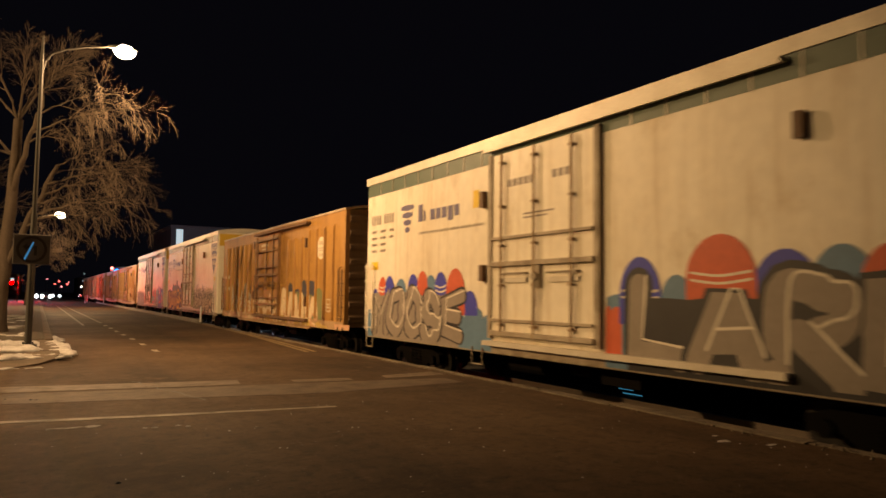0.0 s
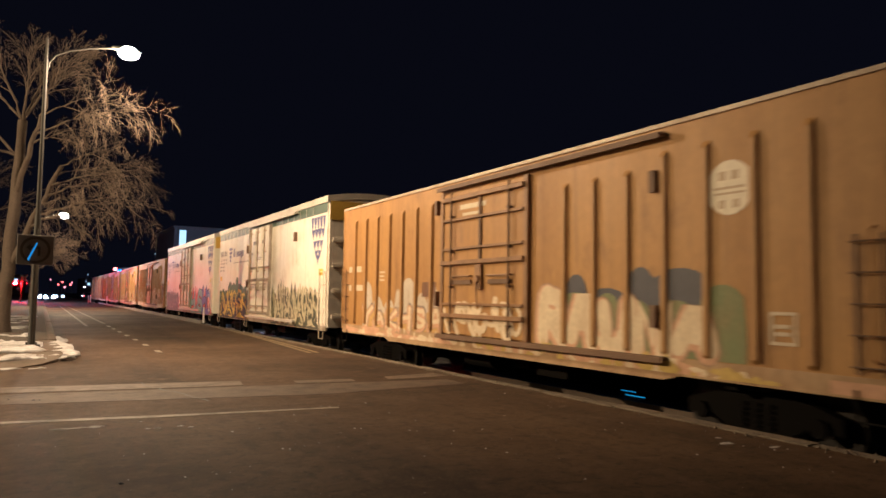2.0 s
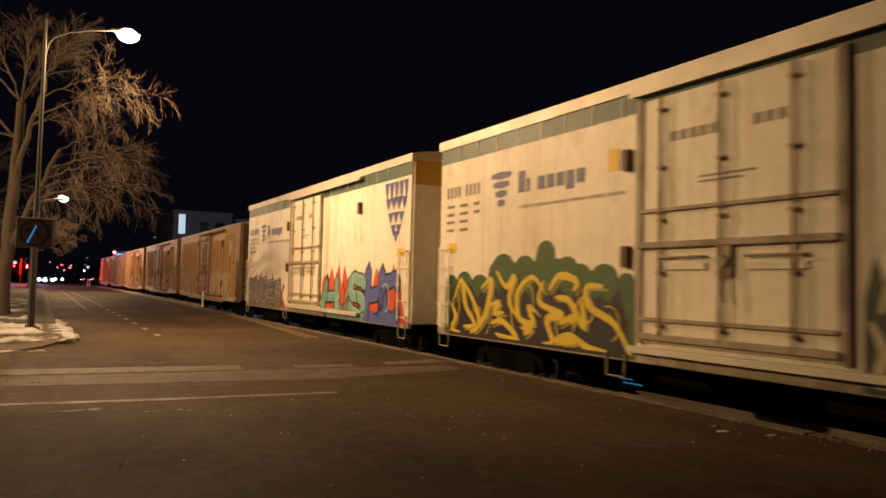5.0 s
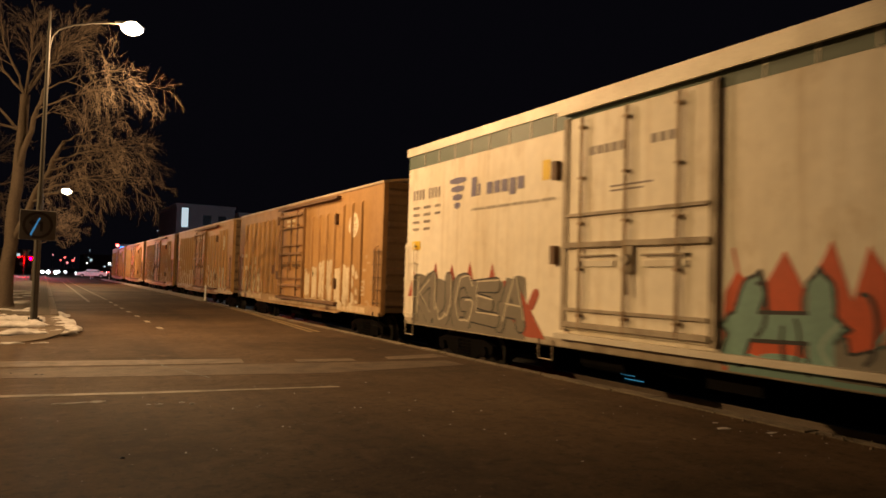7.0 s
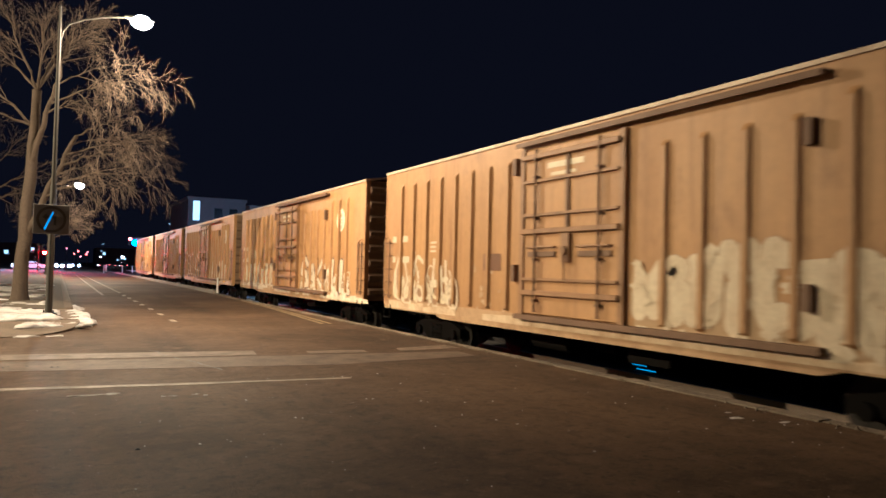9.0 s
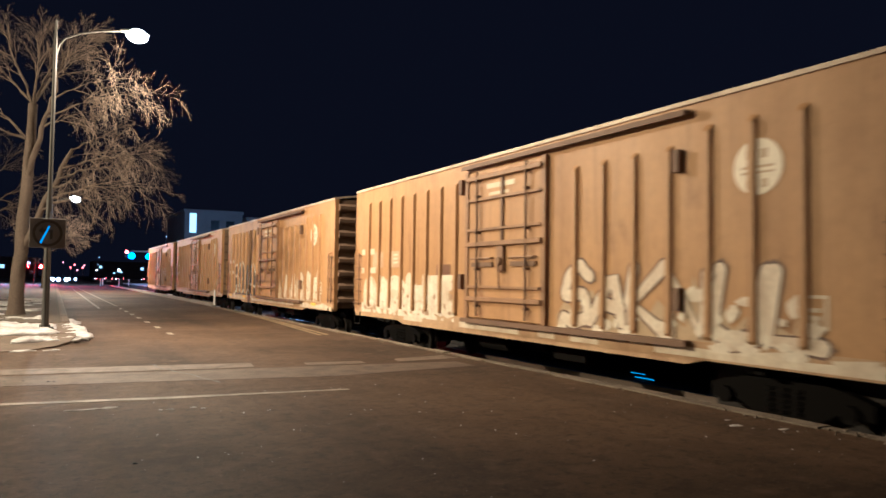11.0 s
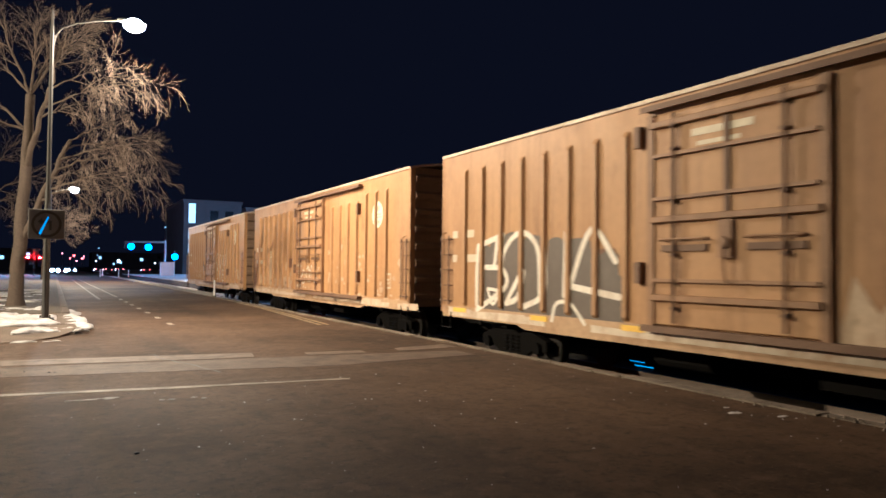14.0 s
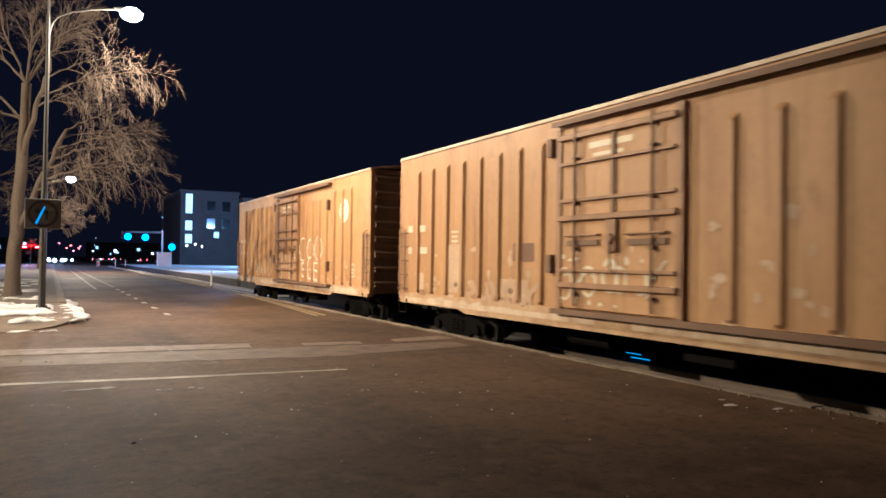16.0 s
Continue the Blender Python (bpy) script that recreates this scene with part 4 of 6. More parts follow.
def word(parent, text, y0, y1, z0, z1, width, coats, seed=1, slant=0.08, spike=0.0, x=SIDE - 0.0125, gap=0.22, label="", rough=0.07):
    """Letters from y0 to y1. coats: (extra width, paint, shift) from the lowest coat to the top one."""
    r = random.Random(seed)
    step = (y0 - y1) / len(text)
    mats = [c[1] for c in coats]
    for k, ch in enumerate(text):
        lw = step * (1 - gap) - width
        za, zb = z0 + r.uniform(-0.06, 0.06), z1 + r.uniform(-0.14, 0.10)
        coat = Coat(x - 0.0015 * (k % 2))
        for i, (extra, _, shift) in enumerate(coats):
            for line in STROKES[ch]:
                pts = []
                rj = random.Random(f"{seed}{k}{ch}{len(line)}")
                for u, v in line:
                    u, v = u + rj.uniform(-rough, rough), v + rj.uniform(-rough, rough)
                    zz = za + width / 2 + v * (zb - za - width)
                    pts.append((y0 - step * k - width / 2 - step * gap / 2 - u * lw - slant * (zz - z0) - shift, zz + shift))
                coat.stroke(pts, max(width + extra, 0.02), i, curve=len(pts) > 5)
                if spike:
                    for end, back in ((pts[0], pts[1]), (pts[-1], pts[-2])):
                        d = (Vector(end) - Vector(back)).normalized()
                        n = Vector((-d.y, d.x)) * (width + extra) / 2
                        tip = Vector(end) + d * (spike + extra)
                        coat.patch([tuple(Vector(end) + n), tuple(tip), tuple(Vector(end) - n)], i)
        part("letter", mesh_of(coat.bm, "letter", mats), None, parent, label)


def cloud(car, y0, y1, z0, z1, paint, seed=1, bumps=9, top=0.35, spiky=False, name="graffiti", label="", x=SIDE - 0.008):
    """A painted ground with an uneven top edge, behind the letters."""
    r = random.Random(seed)
    cuts = [0.0] + sorted((k + r.uniform(-0.35, 0.35)) / bumps for k in range(1, bumps)) + [1.0]
    tops = [(y0, (z0 + z1) / 2)]
    for k in range(bumps):
        ya, yb = y0 + (y1 - y0) * cuts[k], y0 + (y1 - y0) * cuts[k + 1]
        h = z1 + r.uniform(-top, top) * 0.8
        if spiky:
            tops += [(ya + (yb - ya) * 0.05, z1 - top * r.uniform(0.5, 1.0)), (ya + (yb - ya) * r.uniform(0.35, 0.65), h + top * 0.5)]
        else:
            for j in range(1, 7):
                a = math.pi * j / 7
                tops.append(((ya + yb) / 2 + (ya - yb) / 2 * math.cos(a), h - top * 0.6 + top * math.sin(a)))
    tops.append((y1, (z0 + z1) / 2))
    coat = Coat(x)
    base = [coat.bm.verts.new((x, y, z0)) for y, _ in tops]
    high = [coat.bm.verts.new((x, y, max(z, z0 + 0.05))) for y, z in tops]
    for k in range(len(tops) - 1):
        coat.bm.faces.new((base[k], base[k + 1], high[k + 1], high[k]))
    return part(name, coat.bm, paint, car, label)


def scrawl(car, y0, y1, z0, z1, paint, width, seed, count=14, label="", x=SIDE - 0.009):
    """Fast overlapping arcs and slashes."""
    r = random.Random(seed)
    coat = Coat(x)
    for k in range(count):
        yc = y0 + (y1 - y0) * (k + r.uniform(0.1, 0.9)) / count
        zc = r.uniform(z0 + 0.2, z1 - 0.25)
        h = (z1 - z0) * r.uniform(0.25, 0.5)
        if r.random() < 0.6:
            pts = ring(yc, zc, r.uniform(0.10, 0.24), h * 0.8, 8, r.uniform(0, 180), r.uniform(240, 420))
        else:
            pts = [(yc + r.uniform(-0.2, 0.2), zc - h), (yc, zc), (yc - r.uniform(-0.1, 0.3), zc + h)]
        pts = [(y, min(max(z, z0), z1)) for y, z in pts]
        coat.stroke(pts, width * r.uniform(0.7, 1.3))
    return tagged(part("scrawl", coat.bm, paint, car, label), kind="stuff")


def wash(car, paint, seed, label):
    """Weathered paint and road dirt along the sill, in stretches of uneven height."""
    r = random.Random(seed)
    coat = Coat(SIDE - 0.0155)
    y = 7.5
    while y > -7.3:
        w = r.uniform(0.3, 1.3)
        if r.random() < 0.8:
            a, b = r.uniform(1.02, 1.135), r.uniform(1.02, 1.135)
            coat.patch([(y, 0.925), (y - w, 0.925), (y - w, a), (y, b)])
        y -= w
    tagged(part("wash", coat.bm, paint, car, label), kind="stuff")


INK = spray((0.025, 0.024, 0.03))
CREAM, BONE = spray((0.66, 0.58, 0.42)), spray((0.60, 0.55, 0.44))
SILVER = spray((0.33, 0.295, 0.26))
NAVY, SKY, CORAL = spray((0.06, 0.075, 0.50)), spray((0.16, 0.28, 0.42)), spray((0.62, 0.15, 0.06))
WHITE_P = spray((0.74, 0.70, 0.62))


def lines(parent, strokes, y0, y1, z0, z1, paint, width, taper=0.0, name="stroke", x=SIDE - 0.0145, curve=True):
    """Free strokes of one paint; each stroke runs through (along, up) fractions of the lettering's box."""
    coat = Coat(x)
    for line in strokes:
        coat.stroke([(y0 + (y1 - y0) * u, z0 + (z1 - z0) * v) for u, v in line], width, 0, taper, curve)
    return tagged(part(name, coat.bm, paint, parent), kind="stuff")


def caps(parent, row):
    """Tall rounded caps behind letters: (y, top, half width, paint, striped)."""
    for k, (y, top, w, paint, striped) in enumerate(row):
        coat = Coat(SIDE - 0.0098 - 0.0005 * (k % 3))
        h = min(0.62, w * 1.5)
        coat.patch([(y + w, 1.55), (y + w, top - h)] + [(y + w * math.cos(math.pi * q / 14), top - h + h * math.sin(math.pi * q / 14)) for q in range(1, 14)] + [(y - w, top - h), (y - w, 1.55)])
        if striped:
            for d in (0.0, 0.10):
                coat.stroke([(y + w * 0.85, top - h + d + 0.02), (y, top - h + d - 0.03), (y - w * 0.85, top - h + d + 0.02)], 0.035, 1)
        part("dome", mesh_of(coat.bm, "dome", [paint, WHITE_P]), None, parent)


def paint_first(car):
    g = cloud(car, 7.3, 2.85, 0.87, 1.96, SILVER, 3, 8, 0.06, name="graffiti", label="silver block letters with blue and coral domes", x=SIDE - 0.0116)
    cloud(g, 3.0, 1.62, 0.87, 1.62, SKY, 8, 3, 0.15, name="side_fill", label="grey-blue fill beside the letters", x=SIDE - 0.0088)
    cloud(g, 7.62, 7.2, 0.87, 1.55, SKY, 9, 2, 0.12, name="side_fill", x=SIDE - 0.0088)
    caps(g, [(7.15, 2.12, 0.16, NAVY, True), (6.72, 2.42, 0.24, CORAL, True), (6.30, 2.44, 0.27, NAVY, False), (5.65, 2.36, 0.34, SKY, True), (5.0, 2.46, 0.28, NAVY, True), (4.52, 2.52, 0.26, CORAL, False),
             (4.12, 2.42, 0.26, SKY, False), (3.66, 2.48, 0.28, NAVY, True), (3.02, 2.54, 0.40, CORAL, False), (2.42, 2.06, 0.30, NAVY, False)])
    word(g, "MOOSE", 7.3, 2.75, 0.90, 2.04, 0.30, [(0.10, INK, 0.0), (0.0, SILVER, 0.0), (-0.265, WHITE_P, 0.115)], 5, 0.02, gap=-0.16, rough=0.10, x=SIDE - 0.0135)
    g = cloud(car, -1.62, -7.7, 0.87, 1.90, SKY, 4, 8, 0.12, name="graffiti", label="large silver letters with blue and coral domes")
    cloud(g, -2.1, -7.72, 0.87, 1.92, INK, 5, 5, 0.04, name="underpaint", label="dark fill between the letters", x=SIDE - 0.0112)
    caps(g, [(-2.35, 2.56, 0.42, NAVY, True), (-3.05, 2.28, 0.30, SKY, False), (-3.78, 2.80, 0.56, CORAL, True), (-4.72, 2.56, 0.48, NAVY, False), (-5.42, 2.58, 0.42, SKY, True), (-5.95, 2.56, 0.34, CORAL, False), (-6.55, 2.58, 0.50, NAVY, False), (-7.25, 2.5, 0.36, SKY, True)])
    cloud(g, -1.62, -1.98, 1.0, 1.75, CORAL, 14, 2, 0.1, name="overspray", label="coral overspray", x=SIDE - 0.0088)
    word(g, "LARES", -2.1, -7.9, 0.90, 2.22, 0.38, [(0.20, INK, 0.0), (0.0, SILVER, 0.0), (-0.34, WHITE_P, 0.15)], 6, 0.02, gap=-0.08, rough=0.04)


# sweeping strokes of the angular lettering, in fractions of its box
SWEEPS = [
    [(0.00, 0.55), (0.05, 0.30), (0.02, 0.05), (0.09, 0.00)],
    [(0.04, 0.62), (0.09, 0.95), (0.12, 0.50), (0.19, 0.18), (0.11, 0.12)],
    [(0.09, 0.95), (0.17, 0.62), (0.22, 0.20), (0.16, 0.02)],
    [(0.18, 0.05), (0.25, 0.30), (0.30, 0.95), (0.23, 0.80)],
    [(0.29, 0.98), (0.28, 0.55), (0.26, 0.28)],
    [(0.33, 1.10), (0.39, 0.84), (0.44, 1.02), (0.41, 0.60), (0.49, 0.28)],
    [(0.29, 0.52), (0.35, 0.58), (0.32, 0.40), (0.38, 0.42)],
    [(0.30, 0.22), (0.37, 0.28), (0.46, 0.02), (0.33, 0.06)],
    [(0.60, 0.80), (0.54, 1.00), (0.46, 0.76), (0.47, 0.36), (0.55, 0.30), (0.52, 0.55), (0.57, 0.46)],
    [(0.48, 0.20), (0.54, 0.22), (0.50, 0.10)],
]
SWEEPS_2 = [
    [(0.60, 0.94), (0.58, 0.62), (0.70, 0.45), (0.62, 0.38), (0.65, 0.05), (0.60, 0.00)],
    [(0.63, 0.80), (0.68, 1.02), (0.76, 0.95), (0.75, 0.80)],
    [(0.66, 0.70), (0.73, 0.66), (0.80, 0.30), (0.78, 0.72)],
    [(0.68, 0.32), (0.76, 0.45), (0.74, 0.34)],
    [(0.63, 0.02), (0.72, 0.16), (0.76, 0.10), (0.67, 0.03)],
    [(0.88, 0.88), (0.81, 0.86), (0.82, 0.60), (0.93, 0.38), (0.99, 0.00)],
    [(0.76, 0.16), (0.82, 0.02), (0.90, 0.00)],
]


def paint_third(car):
    moss, gold, soot = spray((0.085, 0.15, 0.05)), spray((0.70, 0.55, 0.05)), spray((0.040, 0.030, 0.028))
    khaki = spray((0.42, 0.36, 0.10))
    g = cloud(car, 7.45, 1.7, 0.87, 2.20, moss, 11, 11, 0.20, name="graffiti", label="dark angular letters outlined in yellow on green")
    cloud(g, 5.6, 3.0, 1.5, 2.44, moss, 19, 4, 0.26, name="peak", x=SIDE - 0.0086)
    cloud(g, 7.2, 1.85, 0.87, 1.86, soot, 12, 11, 0.22, True, "fill", x=SIDE - 0.0095)
    lines(g, [[(u + 0.016, v - 0.05) for u, v in q] for q in SWEEPS], 7.25, 1.75, 0.93, 2.10, khaki, 0.05, 0.3, x=SIDE - 0.0120)
    lines(g, [[(u + 0.016, v - 0.05) for u, v in q] for q in SWEEPS_2], 7.25, 1.75, 0.93, 2.10, khaki, 0.05, 0.3, x=SIDE - 0.0120)
    lines(g, SWEEPS, 7.25, 1.75, 0.93, 2.10, gold, 0.12, 0.6)
    lines(g, SWEEPS_2, 7.25, 1.75, 0.93, 2.10, gold, 0.13, 0.6)
    scrawl(g, 7.1, 1.9, 0.98, 1.95, gold, 0.03, 21, 8, x=SIDE - 0.0185)
    olive, lime = spray((0.095, 0.10, 0.065)), spray((0.56, 0.52, 0.36))
    g = cloud(car, -1.68, -7.2, 0.87, 2.10, olive, 13, 16, 0.38, True, "graffiti", "tangled dark letters outlined in pale yellow")
    for q, (ya, yb) in enumerate(((-1.75, -4.6), (-4.2, -7.2))):
        lines(g, SWEEPS, ya, yb, 0.92, 2.22, lime, 0.12, 0.5, x=SIDE - 0.0125 - 0.002 * q)
        lines(g, SWEEPS_2, ya, yb, 0.92, 2.15, lime, 0.11, 0.5, x=SIDE - 0.0130 - 0.002 * q)
    scrawl(g, -1.9, -7.2, 0.9, 2.1, lime, 0.05, 22, 16, x=SIDE - 0.0185)


def paint_fourth(car):
    slate, rust = spray((0.235, 0.215, 0.175)), spray((0.42, 0.11, 0.05))
    g = cloud(car, 7.35, 2.75, 0.87, 1.95, slate, 15, 9, 0.10, False, "graffiti", "grey letters edged in black and orange")
    for k, y in enumerate((7.3, 6.25, 5.5, 4.75, 3.9)):
        coat = Coat(SIDE - 0.0070)
        coat.patch([(y + 0.30, 1.5), (y, 2.10 if k == 0 else 2.28 + 0.05 * (k % 2)), (y - 0.30, 1.5)])
        part("spike", coat.bm, rust, g, "orange spike over the letters")
    coat = Coat(SIDE - 0.0086)
    coat.patch([(3.5, 1.95), (3.0, 1.85), (2.35, 1.15), (2.15, 0.93), (2.75, 0.93), (3.3, 1.3)])
    coat.stroke([(2.45, 1.72), (2.58, 1.52)], 0.20)
    part("tail", coat.bm, rust, g, "rust-red tail of the lettering")
    word(g, "KUGEA", 7.3, 2.85, 0.92, 2.06, 0.27, [(0.06, INK, 0.0), (0.0, slate, 0.0), (-0.24, BONE, 0.10)], 9, 0.05, 0.04, gap=-0.12, rough=0.09)
    red = spray((0.62, 0.13, 0.035))
    g = cloud(car, -1.62, -7.3, 0.87, 2.10, red, 16, 10, 0.34, True, "graffiti", "teal and blue letters on bright orange spikes")
    lines(g, [[(0.03, 0.9), (0.01, 1.25)], [(0.92, 0.9), (0.985, 1.3)]], -1.7, -7.3, 0.95, 2.15, red, 0.16, 0.8, x=SIDE - 0.0088)
    teal, blue = spray((0.25, 0.42, 0.39)), spray((0.13, 0.16, 0.42))
    stone = spray((0.25, 0.24, 0.21))
    cloud(g, -1.7, -5.1, 0.87, 1.10, teal, 51, 6, 0.06, False, "base_fill", "teal fill along the sill", SIDE - 0.0100)
    cloud(g, -5.0, -7.25, 0.87, 1.14, blue, 52, 5, 0.06, False, "base_fill", "blue fill along the sill", SIDE - 0.0104)
    word(g, "H", -1.70, -3.0, 0.93, 2.12, 0.30, [(0.10, INK, 0.0), (0.0, teal, 0.0)], 10, 0.12, 0.20, gap=-0.10, rough=0.08)
    word(g, "U", -2.85, -3.95, 0.90, 2.02, 0.36, [(0.08, INK, 0.0), (0.0, stone, 0.0)], 12, 0.06, 0.12, gap=-0.2, rough=0.08, x=SIDE - 0.0115)
    word(g, "S", -3.85, -5.15, 0.90, 2.18, 0.34, [(0.10, INK, 0.0), (0.0, teal, 0.0), (-0.30, spray((0.40, 0.54, 0.50)), 0.11)], 13, 0.0, gap=-0.16, rough=0.05)
    word(g, "H", -5.0, -6.25, 0.90, 2.30, 0.36, [(0.10, INK, 0.0), (0.0, blue, 0.0)], 11, 0.05, 0.24, gap=-0.12, rough=0.06)
    word(g, "C", -6.15, -7.25, 0.90, 2.15, 0.34, [(0.10, INK, 0.0), (0.0, blue, 0.0)], 14, 0.05, 0.10, gap=-0.10, rough=0.08, x=SIDE - 0.0115)
    scrawl(g, -1.8, -7.2, 0.95, 2.0, INK, 0.04, 25, 9, x=SIDE - 0.0175)
    scrawl(g, -1.8, -6.8, 1.0, 1.9, spray((0.40, 0.54, 0.50)), 0.04, 26, 3, x=SIDE - 0.0185)
    coat = Coat(SIDE - 0.0095)
    coat.stroke([(-7.15, 2.0), (-7.2, 1.4), (-7.35, 1.1), (-7.62, 1.02)], 0.42, 0, 0.5)
    part("tail", coat.bm, spray((0.48, 0.085, 0.04)), g, "orange-red tail under the ladder")


def scuffs(car, y0, y1, z0, z1, paint, seed, count, size, label, x=SIDE - 0.0055):
    """Ragged flakes where old paint and dust cling to the side."""
    r = random.Random(seed)
    coat = Coat(x)
    for k in range(count):
        y, z = r.uniform(y1, y0), z0 + (z1 - z0) * r.random() ** 1.8
        a, b = size * r.uniform(0.25, 1.0), size * r.uniform(0.2, 0.9)
        w0 = r.uniform(0, 6.28)
        coat.patch([(y + a * r.uniform(0.35, 1.0) * math.cos(w0 + q * 0.6981), max(z0, z + b * r.uniform(0.35, 1.0) * math.sin(w0 + q * 0.6981))) for q in range(9)])
        if coat.x < x - 0.004:
            coat.x = x
    return tagged(part("scuff_mark", coat.bm, paint, car, label), kind="stuff")


def paint_second(car):
    fern, rose = worn((0.17, 0.20, 0.085), 0.45), worn((0.56, 0.33, 0.20), 0.6)
    cream, night = worn((0.66, 0.55, 0.38), 0.45), spray((0.10, 0.10, 0.13))
    g = cloud(car, 6.3, 2.0, 1.15, 2.05, worn((0.50, 0.44, 0.36), 0.5), 17, 7, 0.45, False, "graffiti", "cream and pink worn letters on a pale cloud")
    cloud(g, 6.1, 2.0, 1.15, 1.62, worn((0.52, 0.33, 0.10), 0.4), 47, 6, 0.2, False, "underpaint", "worn yellow underpaint", SIDE - 0.0095)
    word(g, "YAKHSA", 6.4, 1.8, 1.10, 1.70, 0.22, [(0.05, worn((0.22, 0.18, 0.16), 0.5), 0.02), (0.0, rose, 0.0), (-0.12, cream, 0.03)], 12, 0.1, 0.1, gap=0.0)
    g = cloud(car, -1.65, -6.0, 1.15, 1.95, fern, 18, 6, 0.30, False, "graffiti", "cream letters on a dull green ground")
    cloud(g, -1.75, -5.9, 1.6, 2.16, night, 48, 6, 0.24, False, "cap_fill", "dark blue puffs over the letters", SIDE - 0.0076)
    word(g, "RAUMA", -1.65, -5.5, 1.05, 2.10, 0.40, [(0.05, worn((0.30, 0.20, 0.13), 0.5), 0.0), (0.0, rose, 0.0), (-0.10, cream, 0.03)], 13, 0.06, 0.10, gap=-0.22)
    scrawl(car, 1.6, -1.2, 1.2, 1.9, cream, 0.13, 31, 12, "cream scrawl", SIDE - 0.066)
    wash(car, rose, 32, "worn paint on the sill")
    scuffs(car, 6.6, -6.6, 0.93, 1.12, cream, 79, 60, 0.22, "cream paint flaking on the sill", SIDE - 0.0165)
    scuffs(car, 0.5, -6.6, 0.93, 1.12, worn((0.50, 0.36, 0.08), 0.4), 80, 26, 0.26, "yellow paint flaking on the sill", SIDE - 0.0210)


def paint_fifth(car):
    scuffs(car, 7.3, 1.9, 1.1, 2.4, worn((0.47, 0.35, 0.22), 0.7), 77, 34, 0.15, "pale dusty scuffs")
    scuffs(car, -5.6, -7.4, 1.1, 2.6, worn((0.47, 0.35, 0.22), 0.7), 78, 18, 0.15, "pale dusty scuffs")
    g = cloud(car, 7.3, 3.9, 1.15, 1.6, spray((0.36, 0.24, 0.14)), 19, 6, 0.3, False, "graffiti", "pale outlined letters")
    word(g, "OCH", 7.3, 4.2, 1.16, 2.2, 0.10, [(0.0, worn((0.62, 0.54, 0.40), 0.6), 0.0)], 14, 0.0, gap=0.2)
    scrawl(g, 7.2, 3.9, 1.16, 1.7, CREAM, 0.10, 33, 12)
    scrawl(g, 7.3, 4.0, 1.1, 2.2, worn((0.62, 0.54, 0.40), 0.5), 0.05, 35, 16, x=SIDE - 0.0180)
    g = cloud(car, -1.6, -5.5, 1.15, 1.5, spray((0.42, 0.31, 0.18)), 20, 6, 0.3, False, "graffiti", "blocky cream letters")
    word(g, "MGUYCARE", -1.6, -5.9, 1.18, 2.36, 0.34, [(0.03, worn((0.34, 0.22, 0.12)), 0.0), (0.0, worn((0.58, 0.50, 0.36), 0.55), 0.0)], 15, 0.0, gap=-0.22, rough=0.06)
    scuffs(g, -1.6, -6.2, 1.0, 2.3, worn((0.58, 0.50, 0.36), 0.5), 83, 70, 0.22, "worn cream paint flakes", SIDE - 0.0250)
    wash(car, worn((0.58, 0.46, 0.30)), 34, "worn paint on the sill")


def paint_sixth(car):
    g = cloud(car, 7.2, 2.1, 1.15, 1.85, worn((0.56, 0.47, 0.34)), 23, 7, 0.4, False, "graffiti", "worn white letters and washed paint")
    word(g, "NOHE", 7.0, 2.0, 1.12, 2.05, 0.36, [(0.0, worn((0.64, 0.57, 0.44), 0.6), 0.0)], 16, 0.0, gap=-0.12)
    scuffs(car, 7.3, 1.9, 1.02, 1.75, worn((0.66, 0.60, 0.48), 0.5), 81, 90, 0.22, "washed white paint flakes", SIDE - 0.0185)
    scuffs(car, 7.3, 1.9, 1.1, 2.0, worn((0.32, 0.22, 0.13), 0.6), 84, 40, 0.13, "brown gaps in the washed paint", SIDE - 0.0235)
    bars(car, "patch", worn((0.44, 0.31, 0.19), 0.6), [(6.55, 2.25, 0.7, 0.42), (5.4, 2.25, 0.6, 0.42)], "pale repaint patches", SIDE - 0.006)
    g = cloud(car, -1.7, -6.6, 1.15, 1.6, spray((0.45, 0.35, 0.22)), 25, 9, 0.35, True, "graffiti", "white scrawled letters")
    word(g, "SAKNUL", -1.75, -6.6, 1.12, 2.2, 0.20, [(0.07, spray((0.16, 0.10, 0.07)), 0.0), (0.0, worn((0.62, 0.54, 0.42), 0.75), 0.0)], 17, 0.1, 0.10, gap=-0.12, rough=0.10)
    scuffs(car, -1.7, -6.6, 1.02, 1.8, worn((0.66, 0.60, 0.48), 0.5), 82, 60, 0.20, "washed white paint flakes", SIDE - 0.0185)
    wash(car, worn((0.62, 0.55, 0.42), 0.6), 36, "washed white paint on the sill")


